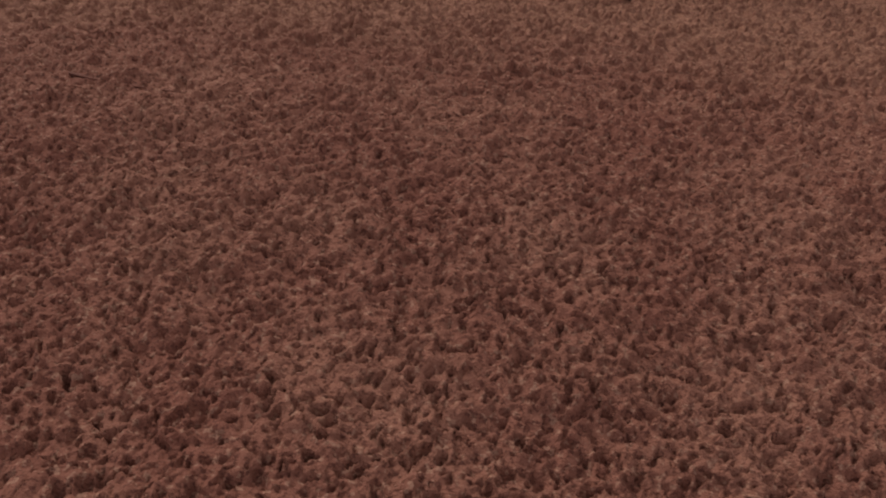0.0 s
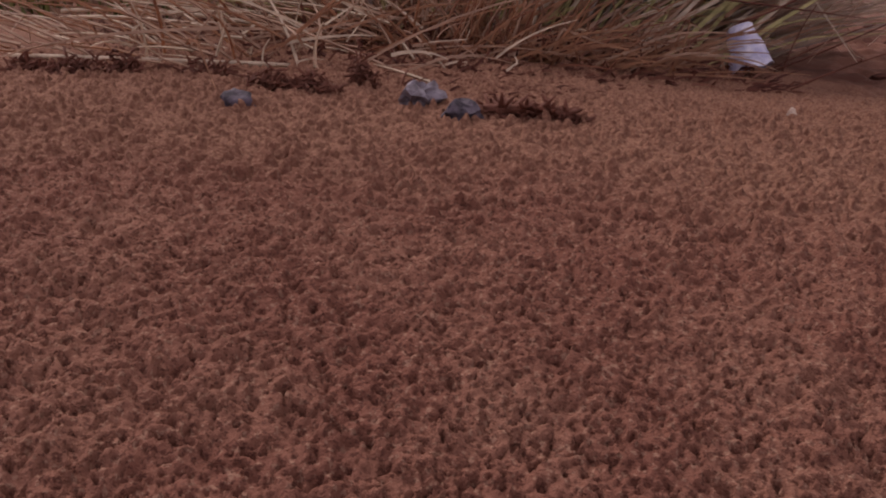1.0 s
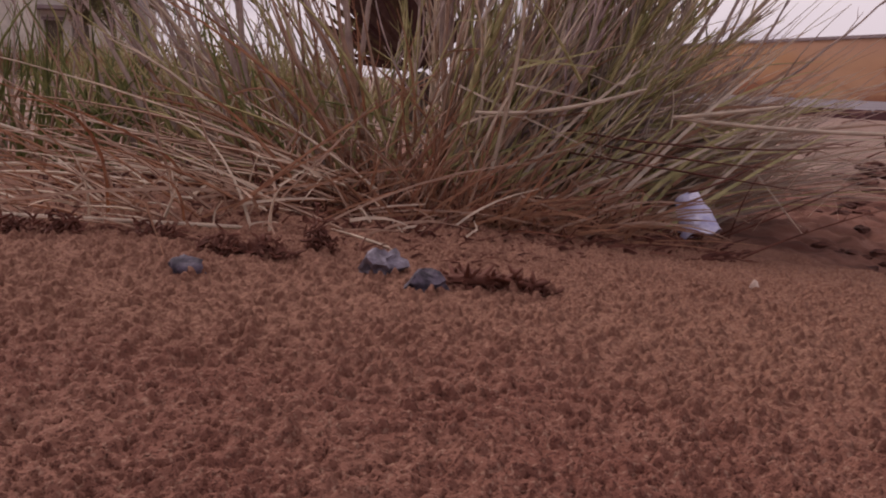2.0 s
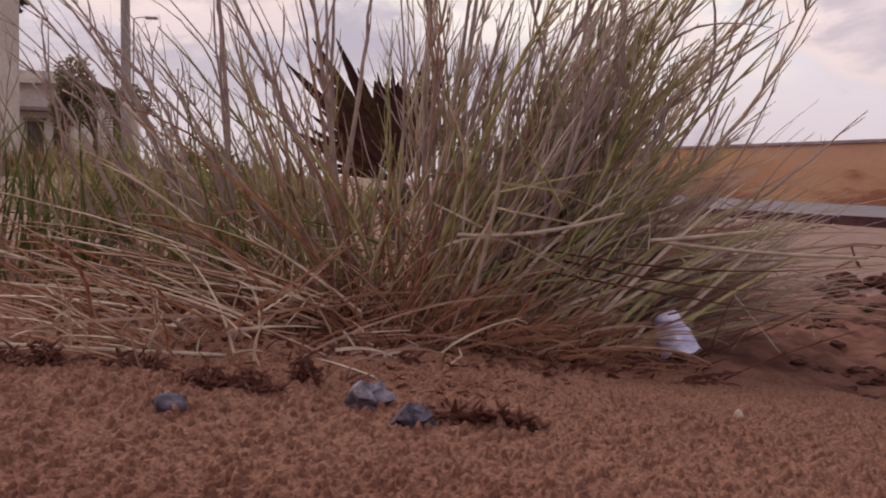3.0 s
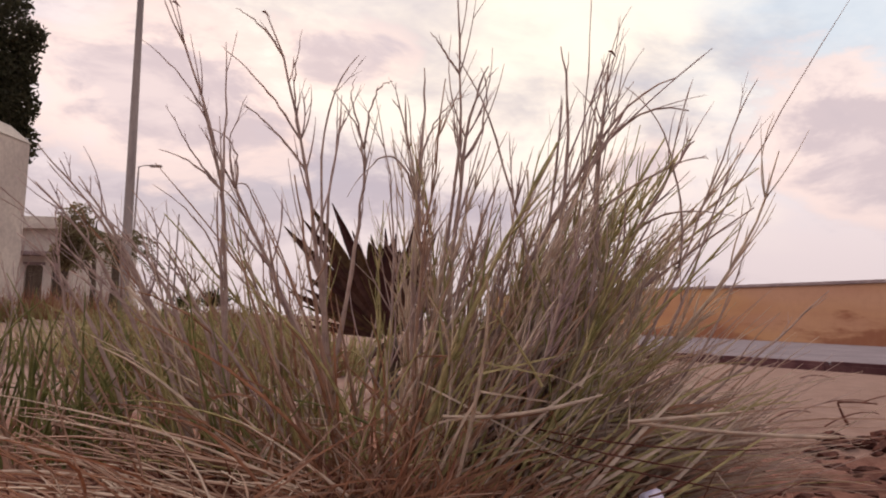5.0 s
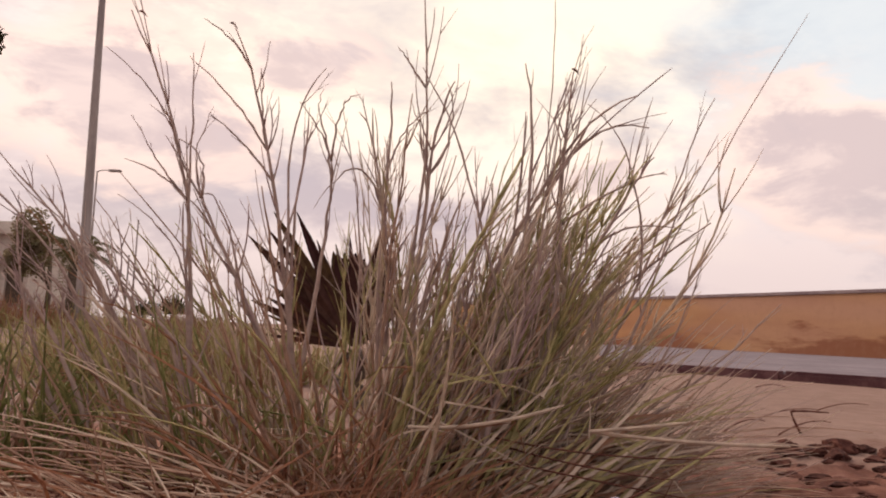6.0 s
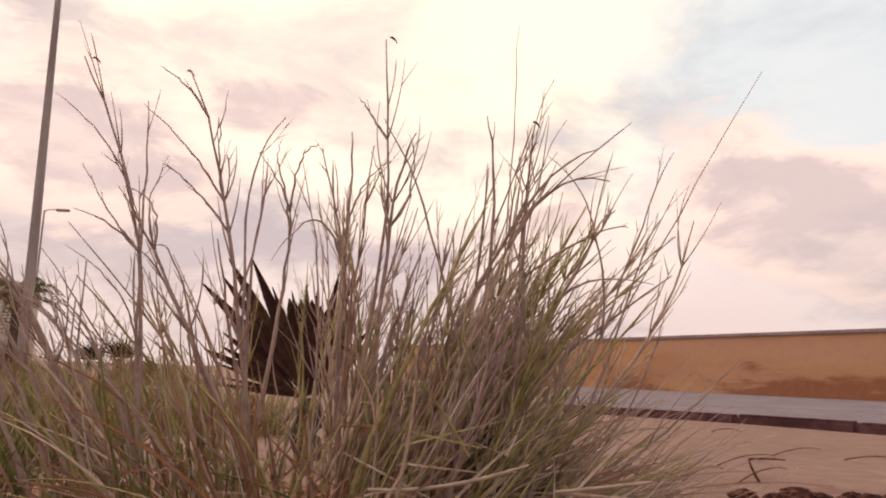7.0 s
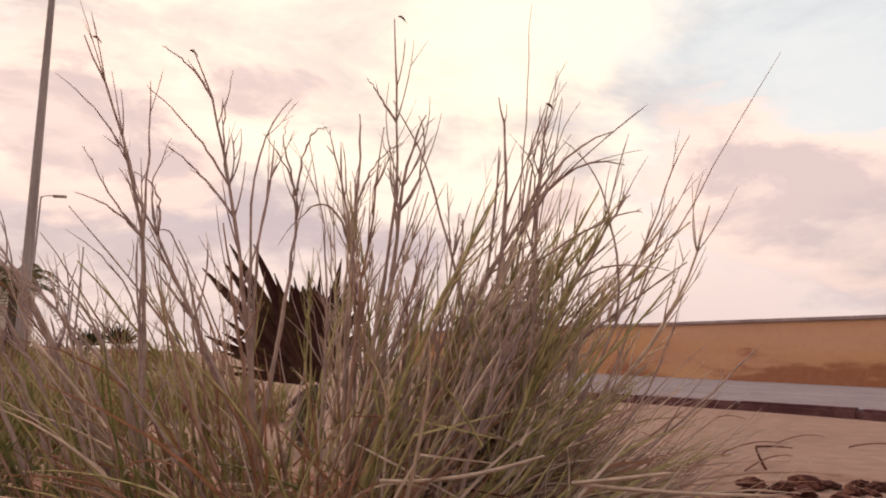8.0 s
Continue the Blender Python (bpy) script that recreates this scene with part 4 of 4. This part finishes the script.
def tree(name, x, y, height, blobs, count, size, trunk_r, mat, label, seed):
    r = random.Random(seed)
    t = tagged(new(name), label, "tree")
    g = ground_at(x, y)
    paths = [([Vector((x, y, g - 0.1)), Vector((x + 0.05, y, g + height * 0.3)), Vector((x, y, g + height * 0.6)), Vector((x, y, g + height * 0.9))], [trunk_r, trunk_r * 0.8, trunk_r * 0.55, trunk_r * 0.2])]
    for c, rad in blobs:
        a = Vector((x, y, g + height * 0.35))
        paths.append((bend(a, (a + Vector(c)) / 2 + Vector((0, 0, 0.2)), Vector(c), 5), [trunk_r * 0.4 * (1 - 0.15 * k) for k in range(6)]))
    v, f = tubes(paths, 7)
    part("trunk", mesh_of("trunk", v, f, M_BARK, True), t)
    v, f = leaf_cloud(blobs, count, size, r)
    tagged(part("crown", mesh_of("crown", v, f, mat), t), kind="stuff")
    return t


dark = [((-12.85 + 0.25 * math.sin(2.3 * k), 19 + 0.4 * math.cos(1.7 * k), 4.9 + 0.5 * k), (0.72 + 0.22 * math.sin(3.1 * k + 1), 0.8, 0.6)) for k in range(10)] + [((-11.95, 19.0, 4.45), (0.50, 0.4, 0.62)), ((-11.9, 18.8, 5.4), (0.55, 0.4, 0.55)), ((-12.0, 18.8, 6.2), (0.5, 0.4, 0.5)), ((-11.85, 18.8, 7.1), (0.5, 0.4, 0.5))]
tree("evergreen_tree", -13.2, 19.0, 10.0, dark, 14000, 0.11, 0.22, M_TREE, "tall dark evergreen tree behind the pale pillar", 71)
tree("clipped_tree", -12.3, 24.0, 3.4, [((-12.95, 24, 2.85), (0.62, 0.5, 0.80)), ((-12.85, 24, 2.2), (0.52, 0.4, 0.7)), ((-13.25, 24, 2.0), (0.45, 0.4, 0.5))], 4200, 0.10, 0.10, M_OLIVE, "small upright tree with dry tan foliage on a thin trunk", 72)


def feather_palm(x, y, height, reach, label, seed):
    r = random.Random(seed)
    p = tagged(new("palm_tree"), label, "palm")
    g = ground_at(x, y)
    top = Vector((x, y, g + height))
    v, f = tubes([([Vector((x, y, g - 0.1)), Vector((x + 0.04, y, g + height * 0.5)), top], [0.20, 0.16, 0.15])], 10)
    part("trunk", mesh_of("trunk", v, f, M_BARK, True), p)
    for k in range(16):
        a = 2 * math.pi * k / 16 + r.uniform(-0.2, 0.2)
        lift = r.uniform(-0.2, 0.9)
        out = Vector((math.cos(a), math.sin(a), 0))
        end = top + out * reach + Vector((0, 0, reach * (lift - 0.7)))
        spine = bend(top, top + out * reach * 0.5 + Vector((0, 0, reach * lift * 0.8)), end, 8)
        paths = [(spine, [0.02 * (1 - 0.1 * i) for i in range(9)])]
        for i in range(1, 9):
            side = (spine[i] - spine[i - 1]).cross(Vector((0, 0, 1))).normalized()
            for s in (-1, 1):
                for h in (0.0, 0.5):
                    b = spine[i - 1].lerp(spine[i], h)
                    ln = reach * 0.28 * (1 - 0.06 * i)
                    paths.append((bend(b, b + side * s * ln * 0.5 + Vector((0, 0, 0.04)), b + side * s * ln * 0.8 + out * ln * 0.5 - Vector((0, 0, ln * 0.4)), 2), [0.014, 0.016, 0.003]))
        v, f = tubes(paths, 3)
        part("frond", mesh_of("frond", v, f, M_PALMFAR), p)
    return p


feather_palm(-9.6, 20.0, 1.85, 1.25, "short green palm tree near a lamp post", 81)

# ---------------------------------------------------------------- small things on the sand


def stone(name, x, y, size, mat, label, category, seed, sink=0.35, group="", turn=0.0, jag=0.26):
    bm = bmesh.new()
    bmesh.ops.create_icosphere(bm, subdivisions=3, radius=1.0)
    off = Vector((seed * 3.1, seed * 1.7, seed * 0.9))
    for v in bm.verts:
        k = 1 + jag * noise.noise(v.co * 1.3 + off) + jag * 0.5 * noise.noise(v.co * 3.4 + off) + jag * 0.3 * noise.noise(v.co * 7 + off)
        v.co = v.co * k
        for axis_dir in (Vector((0.3, -0.5, 0.8)), Vector((-0.7, 0.3, 0.5))):
            d = v.co.dot(axis_dir.normalized()) - 0.78
            if d > 0:
                v.co -= axis_dir.normalized() * d * 0.8
        v.co = Vector((v.co.x * size[0], v.co.y * size[1], v.co.z * size[2]))
    ob = new(name, bm_mesh(name, bm, mat, jag < 0.5))
    ob.matrix_basis = pose(x, y, ground_at(x, y) - 0.002 + size[2] * (1 - 2 * sink), 0, 0, turn)
    return tagged(ob, label, category, group)


stone("stone", -0.292, 0.868, (0.021, 0.015, 0.014), M_DARKSTONE, "smooth dark blue-grey pebble half sunk in sand", "stone", 1, 0.24, "pebbles", 0, 0.4)
stone("stone", -0.104, 0.968, (0.022, 0.018, 0.020), M_STONE, "angular pale grey stone beside dry grass", "stone", 2, 0.30, "pebbles", 20, 0.75)
stone("stone", -0.047, 0.915, (0.021, 0.016, 0.017), M_DARKSTONE, "dark blue-grey pebble in sand", "stone", 3, 0.30, "pebbles", 30, 0.7)
stone("stone_chip", 0.349, 1.085, (0.006, 0.005, 0.008), M_CHIP, "tiny pale stone chip on the sand", "stone chip", 4, 0.2)
for k in range(115):
    u, w = rnd.random(), rnd.random()
    y = 1.25 + 1.5 * u
    x = 0.57 + 0.14 * (y - 1.1) + (0.30 + 0.75 * u) * w
    sz = rnd.uniform(0.07, 0.14) ** 2 * (0.8 + 0.6 * u)
    stone("earth_clod", x, y, (sz * rnd.uniform(1.1, 2.0), sz, sz * 0.62), M_CLOD, "dark damp crumbly earth clod on soil", "earth clod", 10 + k, 0.4, "earth clods", rnd.uniform(-40, 40), 0.6)
for k in range(24):
    x = 1.12 + 0.05 * k + rnd.uniform(-0.03, 0.03)
    stone("earth_clod", x, 2.76 + 0.12 * (x - 1.0) + rnd.uniform(-0.07, 0.05), (rnd.uniform(0.03, 0.06), 0.035, rnd.uniform(0.012, 0.032)), M_CLOD, "dark earth clod on a crumbling soil edge", "earth clod", 110 + k, 0.35, "earth clods", rnd.uniform(0, 180), 0.5)


def crumpled_cup(x, y):
    bm = bmesh.new()
    rings, seg = 16, 28
    prof = [(0.0, 0.024), (0.004, 0.029)] + [(0.004 + 0.096 * i / 10, 0.029 + 0.018 * i / 10) for i in range(1, 11)] + [(0.103, 0.049), (0.102, 0.046), (0.06, 0.037), (0.01, 0.027)]
    vs = []
    for h, r in prof:
        ring = []
        for k in range(seg):
            a = 2 * math.pi * k / seg
            p = Vector((math.cos(a) * r, math.sin(a) * r, h))
            q = p * 42
            dent = 0.0035 * noise.noise(q * 0.7) - 0.004 * abs(noise.noise(q * 1.2 + Vector((7, 1, 3))))
            rad = Vector((p.x, p.y, 0)).normalized()
            p = p + rad * dent + Vector((0, 0, 0.012 * noise.noise(q * 0.6 + Vector((3, 3, 3))) * h / 0.1))
            ring.append(bm.verts.new(p))
        vs.append(ring)
    for i in range(len(vs) - 1):
        for k in range(seg):
            bm.faces.new((vs[i][k], vs[i][(k + 1) % seg], vs[i + 1][(k + 1) % seg], vs[i + 1][k]))
    bm.faces.new(vs[0][::-1])
    bm.faces.new(vs[-1])
    ob = new("plastic_cup", bm_mesh("plastic_cup", bm, M_CUP, True))
    ob.matrix_basis = pose(x, y, ground_at(x, y) + 0.077, 152, -12, 20) @ Matrix.Diagonal((0.80, 0.80, 0.78, 1))
    tagged(ob, "crumpled white plastic cup standing on sand by the grass", "cup")


crumpled_cup(0.362, 1.57)


def dry_twig(points, r, label, forks, seed):
    rr = random.Random(seed)
    pts = [Vector(p) for p in points]
    main = bend(pts[0], pts[1], pts[2], 8)
    v, f = tubes([(main, [r * (1 - 0.5 * i / 8) * rr.uniform(0.85, 1.2) for i in range(9)])], 6)
    ob = tagged(new("dry_twig", mesh_of("dry_twig", v, f, M_LITTER, True)), label, "twig", "dry twigs")
    for _ in range(forks):
        i = rr.randint(1, 7)
        d = Vector((rr.uniform(-1, 1), rr.uniform(-1, 1), rr.uniform(0.1, 0.9))).normalized() * rr.uniform(1.5, 5) * r
        v, f = tubes([(bend(main[i], main[i] + d * 0.5, main[i] + d, 3), [r * 0.6, r * 0.5, r * 0.4, r * 0.2])], 5)
        part("side_shoot", mesh_of("side_shoot", v, f, M_LITTER, True), ob)
    return ob


g = ground_at
dry_twig([(-0.028, 0.938, g(-0.028, 0.938) + 0.005), (0.02, 0.94, g(0.02, 0.94) + 0.015), (0.086, 0.95, g(0.086, 0.95) + 0.005)], 0.0062, "dark knobbly dead twig lying on sand", 40, 5)
dry_twig([(-0.34, 0.50, g(-0.34, 0.5) + 0.001), (-0.29, 0.485, g(-0.29, 0.485) + 0.002), (-0.23, 0.49, g(-0.23, 0.49) + 0.001)], 0.0012, "thin dark stem lying on pitted sand", 0, 6)
dry_twig([(1.42, 3.10, g(1.42, 3.1)), (1.39, 3.10, 0.05), (1.38, 3.10, 0.09)], 0.006, "short dark stick standing in sand", 0, 7)
dry_twig([(1.385, 3.10, 0.088), (1.45, 3.12, 0.092), (1.55, 3.15, 0.083)], 0.005, "dark dry stick propped across a short one", 0, 9)
for k, (x0, y0, x1, y1) in enumerate([(1.45, 3.58, 1.95, 4.10), (1.95, 4.10, 2.45, 4.55), (1.30, 3.02, 1.75, 3.55), (2.30, 4.05, 2.62, 4.02), (2.20, 5.55, 2.45, 5.60), (1.10, 3.05, 1.42, 3.45)]):
    dry_twig([(x0, y0, g(x0, y0) + 0.006), ((x0 + x1) / 2, (y0 + y1) / 2, g((x0 + x1) / 2, (y0 + y1) / 2) + 0.05), (x1, y1, g(x1, y1) + 0.008)], 0.0035, "thin dry grass stem fallen on pale sand", 3, 30 + k)
dry_twig([(0.435, 1.60, g(0.435, 1.6) + 0.004), (0.54, 1.61, 0.015), (0.60, 1.60, 0.036)], 0.0018, "thin dark stem rising from the sand beside the cup", 3, 51)
dry_twig([(0.440, 1.595, g(0.44, 1.595) + 0.003), (0.55, 1.60, -0.002), (0.668, 1.60, 0.063)], 0.0020, "thin dark stem rising from the sand beside the cup", 4, 52)
dry_twig([(0.456, 1.60, g(0.456, 1.6) + 0.003), (0.47, 1.60, 0.02), (0.496, 1.60, 0.068)], 0.0015, "thin dark stem rising from the sand beside the cup", 2, 53)
dry_twig([(0.42, 1.40, g(0.42, 1.4) + 0.002), (0.52, 1.42, 0.0), (0.66, 1.46, 0.035)], 0.0020, "thin dry forked stem lying beside the cup", 9, 8)


def dry_weed(x, y, w, h, seed):
    r = random.Random(seed)
    weed = tagged(new("dry_weed"), "small crisp dead weed, dark reddish brown, on sand", "dead plant", "dead weeds")
    for k in range(130):
        a, q = r.uniform(0, 6.3), math.sqrt(r.random())
        bx, by = x + w * q * math.cos(a), y + 0.5 * w * q * math.sin(a)
        rise = h * (1 - q * 0.7) * r.random() * 0.75 if k > 20 else 0.0
        base = Vector((bx, by, ground_at(bx, by) - 0.002 + rise))
        way = Vector((r.gauss(0, 1), r.gauss(0, 1), r.gauss(0.5, 0.7))).normalized() * 0.042 * r.uniform(0.12, 0.40)
        end = base + way
        curl = end + Vector((r.uniform(-1, 1), r.uniform(-1, 1), r.uniform(-1, 0.6))) * 0.009
        end.z, curl.z = max(end.z, base.z - rise + 0.002), max(curl.z, base.z - rise + 0.002)
        v, f = tubes([(bend(base, end, curl, 4), [0.0007, 0.0015, 0.0020, 0.0016, 0.0005])], 4)
        part("leaf", mesh_of("leaf", v, f, M_LITTER), weed)


for k, (x, y, w, h) in enumerate([(-0.49, 0.975, 0.032, 0.055), (-0.555, 0.965, 0.028, 0.040), (-0.62, 0.98, 0.03, 0.035), (-0.285, 0.965, 0.038, 0.040), (-0.235, 0.975, 0.032, 0.042), (-0.186, 1.015, 0.016, 0.085), (-0.39, 1.01, 0.035, 0.030), (-0.01, 0.945, 0.03, 0.020), (0.03, 0.948, 0.022, 0.018), (0.062, 0.952, 0.026, 0.018)]):
    dry_weed(x, y, w, h, 900 + k)


def thin_post(x, y, height):
    g0 = ground_at(x, y)
    post = tagged(new("thin_post"), "thin grey upright metal post far off", "post", "thin posts")
    v, f = tubes([([Vector((x, y, g0 - 0.05)), Vector((x, y, g0 + height * 0.5)), Vector((x, y, g0 + height))], [0.04, 0.036, 0.03])], 8)
    part("pole", mesh_of("pole", v, f, M_POLE, True), post)
    v, f = tubes([([Vector((x, y, g0 + height)), Vector((x, y, g0 + height + 0.03))], [0.045, 0.02])], 8)
    part("cap", mesh_of("cap", v, f, M_POLE, True), post)


thin_post(-12.35, 30.0, 2.7)
thin_post(-12.18, 30.2, 4.1)
